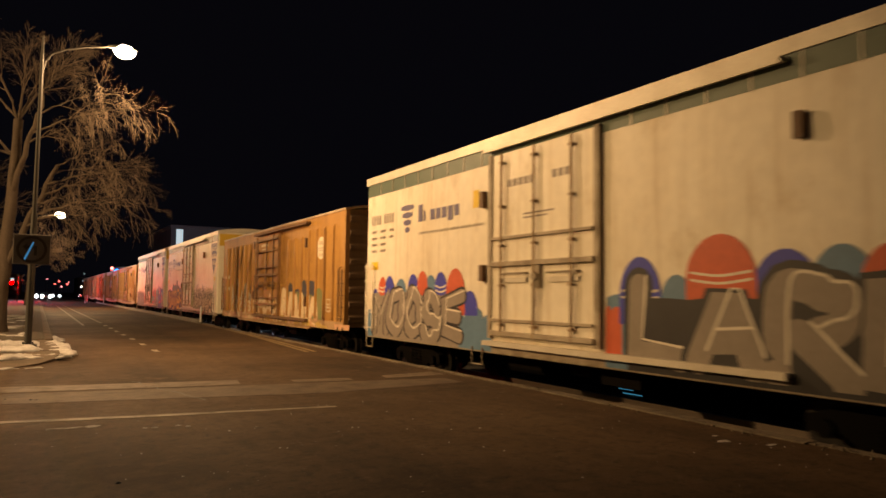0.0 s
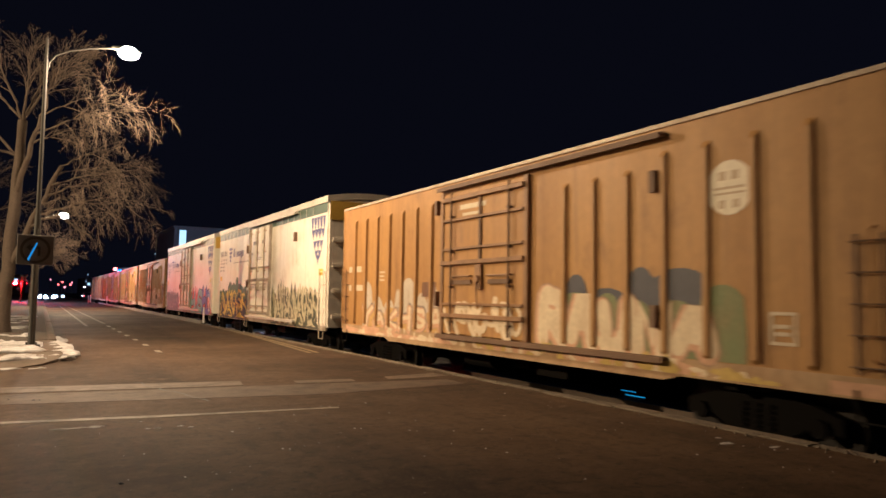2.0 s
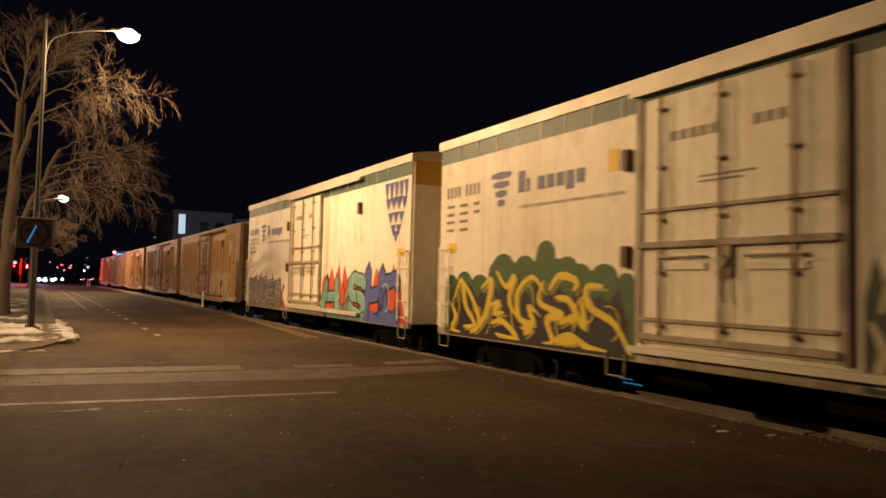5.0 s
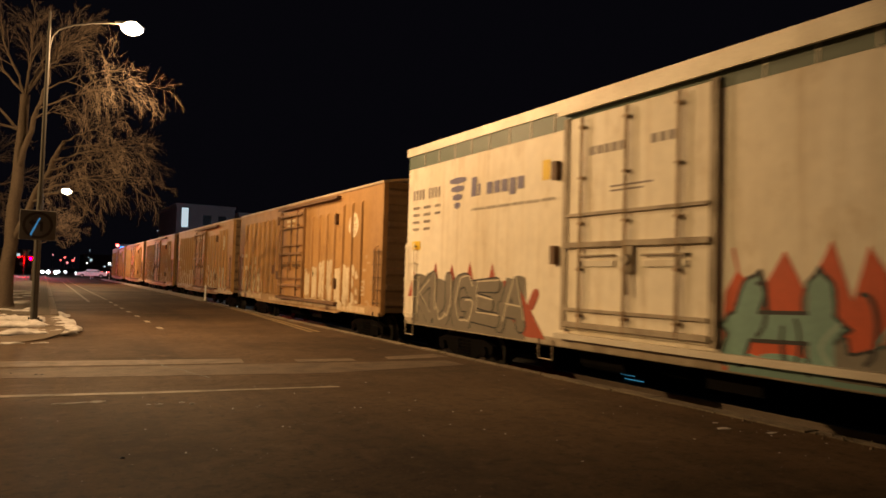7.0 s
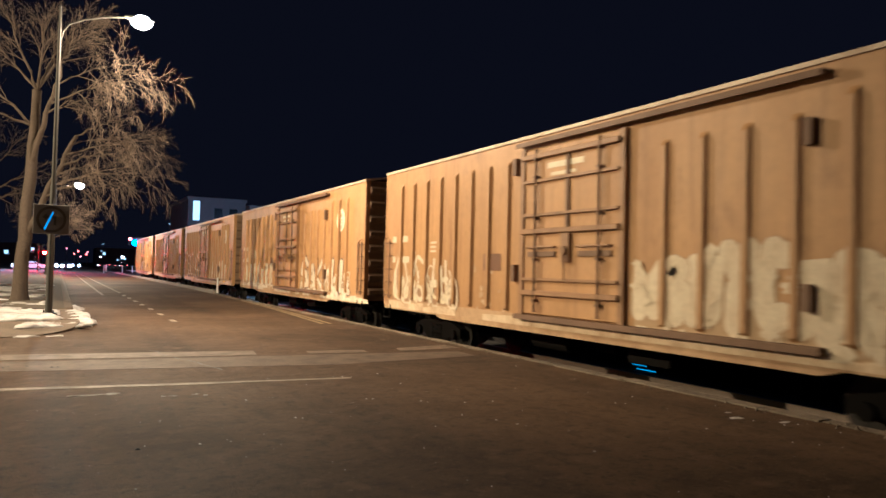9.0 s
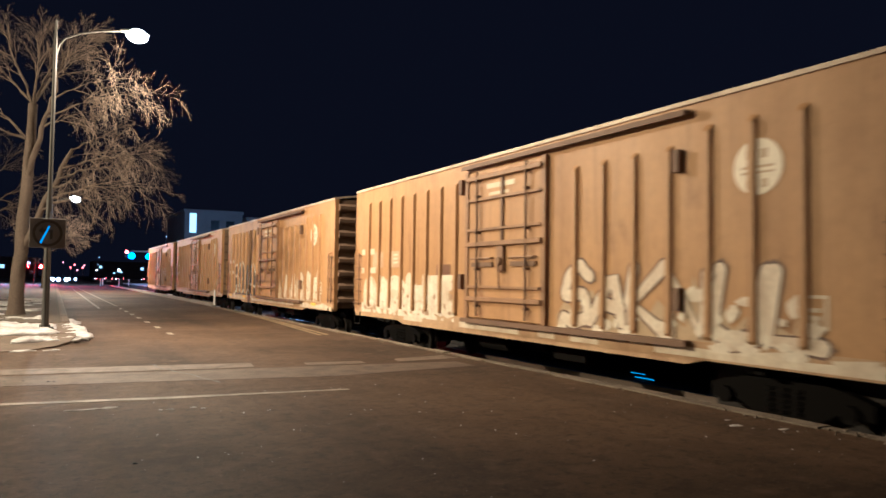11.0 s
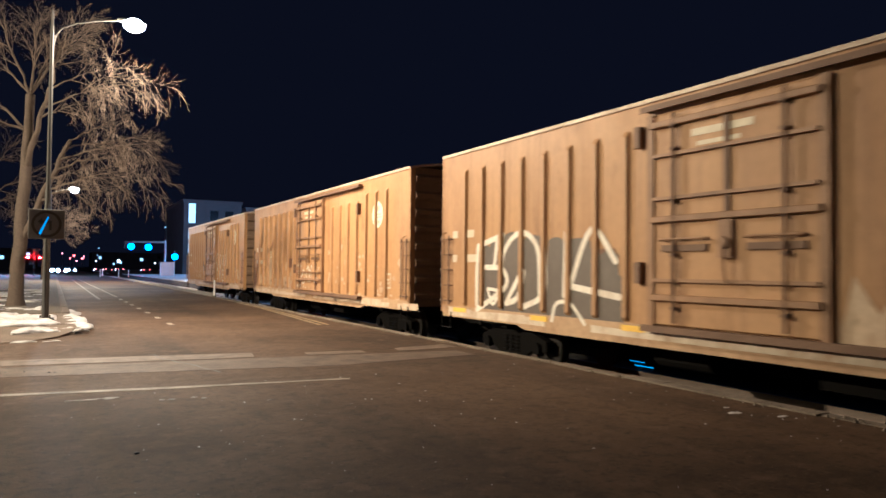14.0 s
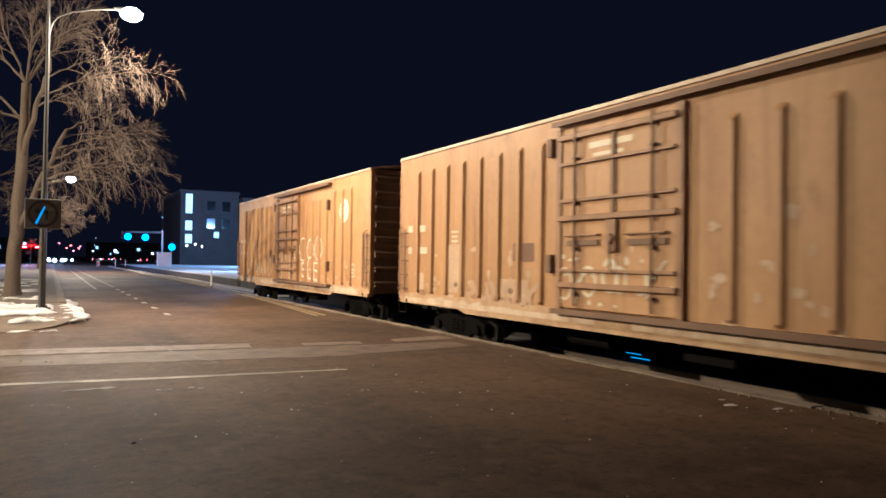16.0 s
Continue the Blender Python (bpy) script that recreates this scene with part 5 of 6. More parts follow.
def paint_seventh(car):
    smoke = spray((0.165, 0.138, 0.115))
    g = cloud(car, 6.35, 1.95, 0.94, 1.75, smoke, 27, 6, 0.2, False, "graffiti", "large dark letters outlined in white")
    for ya, yb, za, zb in ((6.3, 5.3, 1.3, 2.45), (5.35, 4.05, 1.2, 2.55), (3.9, 2.7, 1.2, 2.50), (3.0, 2.05, 1.2, 2.3)):
        cloud(g, ya, yb, za - 0.2, zb, smoke, int(ya * 10), 2, 0.12, False, "fill", x=SIDE - 0.0095 - 0.0004 * (int(ya * 10) % 5))
    lines(g, [[(0.02, 0.0), (0.02, 0.5), (0.03, 0.86)], [(0.03, 0.86), (0.24, 1.0)], [(0.20, 0.98), (0.17, 0.55)], [(0.10, 0.55), (0.24, 0.52), (0.27, 0.30), (0.14, 0.08), (0.02, -0.08)],
              [(0.22, 0.10), (0.25, 0.75), (0.38, 1.02), (0.50, 0.80), (0.52, 0.18)], [(0.27, 0.05), (0.40, 0.52), (0.36, 0.15), (0.27, 0.05)], [(0.54, 0.98), (0.55, 0.25), (0.40, 0.02)],
              [(0.69, 0.98), (0.68, 0.20)], [(0.97, 0.62), (0.84, 1.0), (0.72, 0.35)], [(0.72, 0.32), (0.99, 0.22)]], 6.4, 2.0, 1.22, 2.62, worn((0.72, 0.67, 0.58), 0.45), 0.11, x=SIDE - 0.0135)
    lines(g, [[(0.60, -0.12), (0.63, 0.10), (0.72, 0.10), (0.80, -0.12)], [(0.12, 0.22), (0.16, 0.02), (0.21, 0.20), (0.12, 0.24)]], 6.4, 2.0, 1.22, 2.62, WHITE_P, 0.07, x=SIDE - 0.0165)
    g = cloud(car, -1.5, -6.6, 1.15, 1.75, worn((0.52, 0.40, 0.26)), 28, 9, 0.5, True, "graffiti", "washed cream block letters")
    word(g, "AACSE", -2.2, -6.6, 1.16, 2.12, 0.26, [(0.06, worn((0.30, 0.20, 0.12)), 0.0), (0.0, worn((0.64, 0.55, 0.42), 0.6), 0.0)], 20, 0.0)
    wash(car, worn((0.58, 0.50, 0.38)), 37, "washed white paint on the sill")
    bars(car, "reflector", spray((0.75, 0.52, 0.03)), [(7.3, 1.02, 0.55, 0.09), (4.4, 1.02, 0.5, 0.09), (2.0, 1.02, 0.5, 0.09), (-2.4, 1.02, 0.5, 0.09), (-5.6, 1.02, 0.5, 0.09)], "yellow reflective strips", SIDE - 0.019)


def paint_eighth(car):
    dust = worn((0.47, 0.35, 0.23), 0.7)
    scuffs(car, 7.3, 1.9, 1.1, 2.3, dust, 71, 46, 0.16, "pale dusty scuffs")
    scuffs(car, -1.6, -7.3, 1.1, 2.6, dust, 72, 46, 0.17, "pale dusty scuffs")
    scuffs(car, 1.4, -1.3, 1.25, 2.2, BONE, 73, 26, 0.12, "flaking pale paint", SIDE - 0.0625)
    scuffs(car, 7.3, 1.9, 1.1, 1.5, worn((0.13, 0.085, 0.05), 0.4), 74, 16, 0.14, "dark grime marks", SIDE - 0.0105)
    bars(car, "patch", worn((0.46, 0.33, 0.20), 0.6), [(5.35, 1.25, 0.75, 1.05), (6.9, 1.25, 0.4, 0.4), (3.3, 1.25, 1.0, 0.35)], "pale repaint patches", SIDE - 0.006)
    scrawl(car, 1.4, -1.2, 1.25, 2.0, BONE, 0.06, 38, 7, "worn pale scrawl", SIDE - 0.066)
    wash(car, worn((0.50, 0.40, 0.28)), 42, "washed pale paint on the sill")
    scrawl(car, 4.5, 2.1, 1.15, 1.6, spray((0.45, 0.33, 0.22)), 0.12, 39, 9, "worn pale scrawl")


def paint_ninth(car):
    scuffs(car, 7.3, 1.9, 1.1, 2.0, worn((0.50, 0.42, 0.32), 0.5), 75, 50, 0.16, "pale worn paint flakes")
    scuffs(car, -1.6, -7.3, 1.1, 2.0, worn((0.47, 0.36, 0.24), 0.7), 76, 30, 0.14, "pale dusty scuffs")
    wash(car, worn((0.50, 0.40, 0.28)), 43, "washed pale paint on the sill")
    g = scrawl(car, 5.6, 2.2, 1.16, 2.0, BONE, 0.05, 40, 10, "worn pale scrawl")
    word(g, "OOO", -1.45, -3.9, 1.9, 2.65, 0.05, [(0.0, WHITE_P, 0.0)], 21, 0, gap=0.0)
    word(g, "SGE", -1.6, -3.7, 1.25, 1.95, 0.06, [(0.0, WHITE_P, 0.0)], 22, 0, gap=0.1)
    scrawl(car, 1.5, -1.3, 1.2, 2.3, CREAM, 0.05, 41, 8, "cream scrawl", SIDE - 0.066)


CARS = [
    white_car(-50.81, "white refrigerator car with blue and silver graffiti", -4.98),
    brown_car(-33.63, "brown boxcar with green and cream graffiti", (2.34, 0.755, 7), (-2.42, -0.745, 7), (-1.38, 1.75), M["brown_warm"]),
    white_car(-16.60, "white refrigerator car with yellow and green graffiti"),
    white_car(0.38, "white refrigerator car with orange and blue graffiti"),
    brown_car(17.40, "brown boxcar with blocky cream graffiti"),
    brown_car(34.53, "brown boxcar with white scrawled graffiti"),
    brown_car(52.02, "brown boxcar with large white outlined graffiti"),
    brown_car(69.36, "dusty brown boxcar with pale repaint patches"),
    brown_car(86.95, "brown boxcar with bubble tag at the train's tail"),
]
for car, brush in zip(CARS, (paint_first, paint_second, paint_third, paint_fourth, paint_fifth, paint_sixth, paint_seventh, paint_eighth, paint_ninth)):
    brush(car)

# ---- street markings ----


def marking(name, pts, mat, label, z=0.004):
    bm = bmesh.new()
    v = [bm.verts.new((x, y, z)) for x, y in pts]
    w = [bm.verts.new((x, y, z - 0.003)) for x, y in pts]
    bm.faces.new(v), bm.faces.new(w[::-1])
    for i in range(len(v)):
        j = (i + 1) % len(v)
        bm.faces.new((v[i], v[j], w[j], w[i]))
    return solid(name, bm, mat, label, "road marking", kind="structure")


for k in range(7):
    y = 19.6 + 2.62 * k
    marking("lane_dash", [(2.66, y), (2.80, y), (2.80, y + 0.75), (2.66, y + 0.75)], M["road_paint"], "short worn white lane dash")
marking("lane_line", [(2.70, 38.5), (2.82, 38.5), (2.55, 95), (2.43, 95)], M["worn_line"], "long worn white lane line")
marking("lane_line", [(1.80, 36.0), (1.92, 36.0), (1.90, 90), (1.78, 90)], M["worn_line"], "long worn white lane line")
for d in (0.0, 0.22):
    marking("centre_line", [(6.22 + d, 18.3), (6.32 + d, 18.3), (6.9 + d * 0.6, 27), (7.12 + d * 0.1, 36), (7.02 + d * 0.1, 36), (6.80 + d * 0.6, 27)], M["yellow_paint"], "worn yellow line along the track")
marking("crosswalk_line", [(-12, 12.85), (-12, 13.7), (-0.7, 13.23), (3.1, 12.72), (3.0, 12.07), (-0.7, 12.49)], M["worn_line"], "worn pale crosswalk line")
marking("crosswalk_line", [(3.9, 12.0), (3.95, 12.4), (5.0, 12.3), (4.95, 11.9)], M["worn_line"], "worn stub of a crosswalk line")
marking("crosswalk_line", [(5.6, 11.95), (5.7, 12.4), (6.9, 12.65), (6.95, 12.1)], M["worn_line"], "worn stub of a crosswalk line")
marking("crosswalk_band", [(-12, 11.4), (-12, 12.5), (-0.7, 12.3), (3.0, 11.95), (6.6, 11.6), (6.6, 10.9), (3.9, 10.52), (1.86, 10.86), (-0.6, 11.24)], M["faint_paint"], "faded pale band of the crosswalk", 0.003)
marking("stop_line", [(-12, 10.5), (-12, 10.68), (-0.52, 9.78), (1.28, 9.52), (3.58, 9.26), (3.58, 9.18), (1.28, 9.36), (-0.52, 9.62)], M["road_paint"], "worn thin white stop line")


def blob_sheet(name, cx, cy, rx, ry, z0, h, mat, seed, label, category, bumps=5, kind="", n=72, rings=10):
    """An uneven low heap with a ragged rim."""
    bm = bmesh.new()
    r = random.Random(seed)
    ph = [r.uniform(0, 6.28) for _ in range(12)]
    am = [r.uniform(0.3, 1.0) * (0.13, 0.12, 0.10, 0.08, 0.07, 0.06, 0.05, 0.05, 0.05, 0.04, 0.04, 0.04)[i] for i in range(12)]
    top = bm.verts.new((cx, cy, z0 + h))
    prev = None
    for j in range(1, rings + 1):
        f = j / rings
        row = []
        for k in range(n):
            a = 2 * math.pi * k / n
            q = 1 + sum(am[i] * math.sin((i + 2) * a + ph[i]) for i in range(12))
            x, y = cx + rx * f * q * math.cos(a), cy + ry * f * q * math.sin(a)
            zz = z0 + h * (1 - f ** 2.2) * (0.55 + 0.9 * noise.noise((x * 1.3 + seed, y * 1.3, 0)) + 0.5 * noise.noise((x * 5 + seed, y * 5, 3))) if j < rings else z0 - 0.02
            row.append(bm.verts.new((x, y, max(zz, z0 - 0.02))))
        for k in range(n):
            if prev is None:
                bm.faces.new((top, row[k], row[(k + 1) % n]))
            else:
                bm.faces.new((prev[k], row[k], row[(k + 1) % n], prev[(k + 1) % n]))
        prev = row
    return solid(name, bm, mat, label, category, kind=kind, smooth=True)


# ---- the corner with its verge, kerb and snow ----
CORNER = [(0.42, 140), (0.42, 22.5), (0.52, 20.2), (0.50, 19.2), (-60, 19.2), (-60, 140)]
APRON = [(0.50, 19.2), (0.50, 18.6), (0.35, 17.6), (0.08, 16.9), (-0.35, 16.4), (-1.0, 16.1), (-60, 16.0), (-60, 19.2)]


def slab(name, outline, label, height):
    """A slab whose top follows height(y)."""
    bm = bmesh.new()
    v = [bm.verts.new((x, y, height(y))) for x, y in outline]
    w = [bm.verts.new((x, y, -0.02)) for x, y in outline]
    bm.faces.new(v), bm.faces.new(w[::-1])
    for i in range(len(v)):
        j = (i + 1) % len(v)
        bm.faces.new((v[i], v[j], w[j], w[i]))
    bmesh.ops.triangulate(bm, faces=bm.faces)
    solid(name, bm, M["pavement"], label, "pavement", kind="structure")


slab("pavement", CORNER, "raised concrete corner pavement with a kerb", lambda y: 0.13)
slab("pavement", APRON, "concrete ramp down to the dropped kerb", lambda y: 0.012 + 0.112 * max(0.0, (y - 16.4) / 2.8))
bm = bmesh.new()
box(bm, -4.2, 23.5, 0.05, 0.22, 130, 0.145)
solid("verge", bm, M["soil"], "bare winter verge beside the kerb", "verge", kind="structure")
kerb = tagged(new("kerb_2"), "worn concrete kerb along the verge", "kerb", kind="structure")
for i in range(40):
    y = 23.5 + 1.8 * i
    bm = bmesh.new()
    box(bm, 0.25, y + 0.008, 0.02, 0.44 + random.uniform(-0.01, 0.01), y + 1.79, 0.15 + random.uniform(-0.006, 0.006))
    part("kerb_stone", bm, M["pavement"], kerb)


def snow_sheet(x0, x1, y0, y1, z0, cover, depth, seed, label, step=0.10, shape=None):
    """Old snow over a stretch of ground: lumpy, with holes and a ragged rim."""
    bm = bmesh.new()
    nx, ny = int((x1 - x0) / step) + 1, int((y1 - y0) / step) + 1
    grid = {}
    for i in range(nx):
        for j in range(ny):
            x, y = x0 + i * step, y0 + j * step
            e = min(i, j, nx - 1 - i, ny - 1 - j) * step
            q = cover + 0.9 * noise.noise((x * 0.7 + seed, y * 0.45, 0)) + 0.45 * noise.noise((x * 2.3, y * 1.9 + seed, 1)) + 0.25 * noise.noise((x * 7, y * 7, seed))
            q -= max(0.0, 0.35 - e) * 2.2
            if shape:
                q += shape(x, y)
            if q > 0:
                h = depth * min(q * 2.2, 1.0) * (0.75 + 0.5 * noise.noise((x * 4 + seed, y * 4, 5)))
                grid[i, j] = bm.verts.new((x + 0.03 * noise.noise((x * 9, y * 9, 2)), y + 0.03 * noise.noise((x * 9, y * 9, 7)), z0 + max(h, 0.002)))
    for i, j in list(grid):
        k = [(i, j), (i + 1, j), (i + 1, j + 1), (i, j + 1)]
        if all(q in grid for q in k):
            bm.faces.new([grid[q] for q in k])
    for v in [v for v in bm.verts if not v.link_faces]:
        bm.verts.remove(v)
    rim = [e for e in bm.edges if len(e.link_faces) == 1]
    low = bmesh.ops.extrude_edge_only(bm, edges=rim)["geom"]
    for v in low:
        if isinstance(v, bmesh.types.BMVert):
            v.co.z = z0 - 0.02
    return solid("snow_patch", bm, M["snow"], label, "snow", kind="stuff", smooth=True)


snow_sheet(-5.0, 0.35, 18.9, 27.5, 0.12, 0.18, 0.09, 3, "old trampled snow round the lamp post", shape=lambda x, y: -0.9 if x > -0.25 and y > 23.4 else (0.25 if y < 22.5 else -0.1))
snow_sheet(-0.75, 1.05, 17.4, 19.8, 0.06, 0.30, 0.10, 5, "crusted snow over the kerb corner", 0.06)
snow_sheet(0.22, 0.82, 19.8, 36.0, 0.0, 0.30, 0.15, 8, "strip of snow along the gutter", 0.07, lambda x, y: (0.75 if 20.2 < y < 25.6 else -0.6))
snow_sheet(-5.0, 0.1, 28.0, 48.0, 0.14, 0.02, 0.07, 11, "thin broken snow on the verge", 0.14)
snow_sheet(-14.0, -5.2, 17.0, 48.0, 0.13, 0.2, 0.08, 13, "old snow along the side pavement", 0.22)
snow_sheet(-0.9, 0.5, 15.9, 16.6, 0.0, -0.05, 0.04, 15, "small snow crust in the gutter", 0.05)
for k, (x, y, a, b) in enumerate([(0.24, 8.98, 0.13, 0.05), (0.42, 8.98, 0.16, 0.07), (0.60, 9.0, 0.10, 0.08), (1.09, 8.64, 0.06, 0.02), (1.21, 8.62, 0.05, 0.015), (1.46, 8.66, 0.05, 0.015), (1.55, 8.55, 0.04, 0.015), (6.43, 5.25, 0.11, 0.06), (6.74, 4.90, 0.10, 0.04), (6.60, 5.5, 0.05, 0.03)]):
    blob_sheet("ice_crust", x, y, a, b, 0.0, 0.008, M["snow"], 20 + k, "thin dirty ice crust on the asphalt", "ice", n=26, rings=4)
r = random.Random(5)
bm = bmesh.new()
for k in range(150):
    x, y = r.uniform(-0.6, 6.9), r.uniform(3.0, 9.6)
    a = r.choice((0.005, 0.006, 0.008, 0.010, 0.016))
    w0 = r.uniform(0, 6.28)
    ring_ = [bm.verts.new((x + a * r.uniform(0.5, 1.2) * math.cos(w0 + q), y + a * r.uniform(0.5, 1.2) * math.sin(w0 + q), 0.0)) for q in (0, 1, 2.1, 3.1, 4.2, 5.3)]
    top = bm.verts.new((x, y, a * 0.45))
    for q in range(6):
        bm.faces.new((ring_[q], ring_[(q + 1) % 6], top))
solid("ice_flecks", bm, M["snow"], "tiny scattered ice crumbs on the asphalt", "ice", kind="stuff")
for k, (x, y) in enumerate([(-0.02, 11.5), (0.05, 11.48), (-0.33, 11.69), (-0.56, 11.73), (-0.62, 11.66), (0.62, 6.25)]):
    blob_sheet("clod", x, y, 0.030, 0.024, 0.0, 0.018, M["black"], 60 + k, "small dark clod of dirt on the asphalt", "clod", n=10, rings=3)
# crack in the asphalt
bm = bmesh.new()
px, py = 1.45, 13.2
for k in range(16):
    qx, qy = px + r.uniform(-0.03, 0.10), py - r.uniform(0.12, 0.20)
    v = [bm.verts.new(p) for p in ((px - 0.012, py, 0.0055), (px + 0.012, py, 0.0055), (qx + 0.012, qy, 0.0055), (qx - 0.012, qy, 0.0055))]
    bm.faces.new(v)
    px, py = qx, qy
solid("asphalt_crack", bm, M["black"], "thin dark crack across the asphalt", "crack", kind="structure")

# ---- street lamps ----


def street_lamp(place, lens_mat, label, height=7.35, reach=1.9, bowl=0.24):
    ob = thing("street_lamp", place, label, "street lamp", "street lamps")
    bm = bmesh.new()
    rod(bm, (0, 0, 0.0), (0, 0, 0.06), 0.20, 0.20, 16)
    rod(bm, (0, 0, 0.06), (0, 0, height), 0.065, 0.042, 14)
    rod(bm, (0, 0, height), (0, 0, height + 0.55), 0.04, 0.025, 10)
    for k in range(4):
        a = math.pi / 4 + k * math.pi / 2
        rod(bm, (0.15 * math.cos(a), 0.15 * math.sin(a), 0.06), (0.15 * math.cos(a), 0.15 * math.sin(a), 0.12), 0.018, 0.018, 6)
    part("pole", bm, M["lamp_pole"], ob, smooth=False)
    # the lower pole is darker and thicker
    bm = bmesh.new()
    rod(bm, (0, 0, 0.05), (0, 0, 3.3), 0.085, 0.072, 16)
    part("sleeve", bm, M["dark_pole"], ob, "dark lower sleeve")
    bm = bmesh.new()
    pts = [(0.03, 0, height - 0.35), (0.08, 0, height - 0.08), (0.22, 0, height + 0.12), (0.55, 0, height + 0.30), (1.0, 0, height + 0.44), (reach - 0.35, 0, height + 0.55)]
    path_rod(bm, pts, 0.022, 10)
    part("arm", bm, M["lamp_pole"], ob)
    bm = bmesh.new()
    z = height + 0.55
    secs = [(reach - 0.40, 0.05, 0.05), (reach - 0.22, 0.11, 0.08), (reach + 0.02, 0.16, 0.10), (reach + 0.24, 0.12, 0.07), (reach + 0.34, 0.04, 0.03)]
    rings_ = []
    for x, wy, hz in secs:
        rings_.append([bm.verts.new((x, wy * math.cos(2 * math.pi * k / 12), z + hz * max(math.sin(2 * math.pi * k / 12), -0.3))) for k in range(12)])
    for a, b in zip(rings_, rings_[1:]):
        for k in range(12):
            bm.faces.new((a[k], a[(k + 1) % 12], b[(k + 1) % 12], b[k]))
    bm.faces.new(rings_[0]), bm.faces.new(rings_[-1][::-1])
    part("lamp_head", bm, M["pole"], ob, smooth=True)
    # the bowl is oversize, so that its shape holds the lamp's glare
    bm = bmesh.new()
    bmesh.ops.create_uvsphere(bm, u_segments=16, v_segments=10, radius=bowl)
    for vv in bm.verts:
        vv.co = Vector((vv.co.x * 1.15 + reach + 0.02, vv.co.y * 0.85, vv.co.z * 0.75 + z - 0.07))
    lens = part("lens", bm, lens_mat, ob, "glowing bowl lens", smooth=True)
    lens.visible_shadow = False
    return ob


street_lamp((-0.16, 20.65, 0.13), M["lens"], "tall grey street lamp with a curved arm")
street_lamp((-0.45, 73.0, 0.13), M["far_lens"], "distant lit street lamp above the verge", 7.8, bowl=0.38)
# the last one is added out of view, where the flood light hangs
street_lamp((-19.96, 19.5, 0.13), M["lens"], "unseen tall street lamp added for the flood light", 9.4)

# the regulatory sign and its own short post in front of the lamp
sign = thing("road_sign", (-0.175, 20.47, 0.13), "dark square no-turn sign on a black post", "road sign")
bm = bmesh.new()
rod(bm, (0, 0, 0), (0, 0, 2.95), 0.045, 0.045, 12)
part("post", bm, M["dark_pole"], sign)
bm = bmesh.new()
box(bm, -0.40, -0.095, 2.04, 0.40, -0.075, 2.78)
bevel(bm, 0.008, 1)
part("plate", bm, M["sign_dim"], sign)


def face_ring(bm, cx, cz, r0, r1, y, n=32, a0=0.0, a1=2 * math.pi):
    for k in range(n):
        a, b = a0 + (a1 - a0) * k / n, a0 + (a1 - a0) * (k + 1) / n
        v = [bm.verts.new((cx + q * math.cos(c), yy, cz + q * math.sin(c))) for yy in (y, y + 0.004) for q, c in ((r0, a), (r1, a), (r1, b), (r0, b))]
        for f in ((0, 1, 2, 3), (7, 6, 5, 4), (1, 5, 6, 2), (0, 3, 7, 4)):
            bm.faces.new([v[i] for i in f])


bm = bmesh.new()
face_ring(bm, 0, 2.41, 0.27, 0.335, -0.103)
part("ring", bm, M["sign_ring"], sign, "prohibition ring darkened as if unlit")
bm = bmesh.new()
box(bm, 0.05, -0.104, 2.26, 0.11, -0.099, 2.46)
box(bm, -0.11, -0.104, 2.44, 0.11, -0.0985, 2.50)
v = [bm.verts.new((x, -0.106, z)) for x, z in ((-0.10, 2.56), (-0.10, 2.38), (-0.20, 2.47))]
bm.faces.new(v)
part("arrow", bm, M["black"], sign, "bent black arrow")
# blue reflection on the sign face, painted in with emission
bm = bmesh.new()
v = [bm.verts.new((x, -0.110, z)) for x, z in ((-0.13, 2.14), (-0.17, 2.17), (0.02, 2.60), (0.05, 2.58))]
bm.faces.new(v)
part("slash", bm, material("slash_reflection", (0.10, 0.35, 0.6), 0.3, emit=(0.06, 0.36, 0.8), strength=0.55, bump=0), sign, "pale blue reflection on the sign, set as glow")

# ---- trees ----


def tube(bm, pts, sides):
    """One continuous tapering tube through (place, radius)."""
    rows = []
    for k, (p, r) in enumerate(pts):
        a, b = pts[max(k - 1, 0)][0], pts[min(k + 1, len(pts) - 1)][0]
        q = (b - a).to_track_quat("Z", "Y")
        rows.append([bm.verts.new(p + q @ Vector((r * math.cos(2 * math.pi * i / sides), r * math.sin(2 * math.pi * i / sides), 0))) for i in range(sides)])
    for a, b in zip(rows, rows[1:]):
        # join each ring to the nearest turn of the next one, so that the tube does not twist
        best = min(range(sides), key=lambda o: (a[0].co - b[o].co).length)
        for i in range(sides):
            bm.faces.new((a[i], a[(i + 1) % sides], b[(i + 1 + best) % sides], b[(i + best) % sides]))
    bm.faces.new(rows[-1])


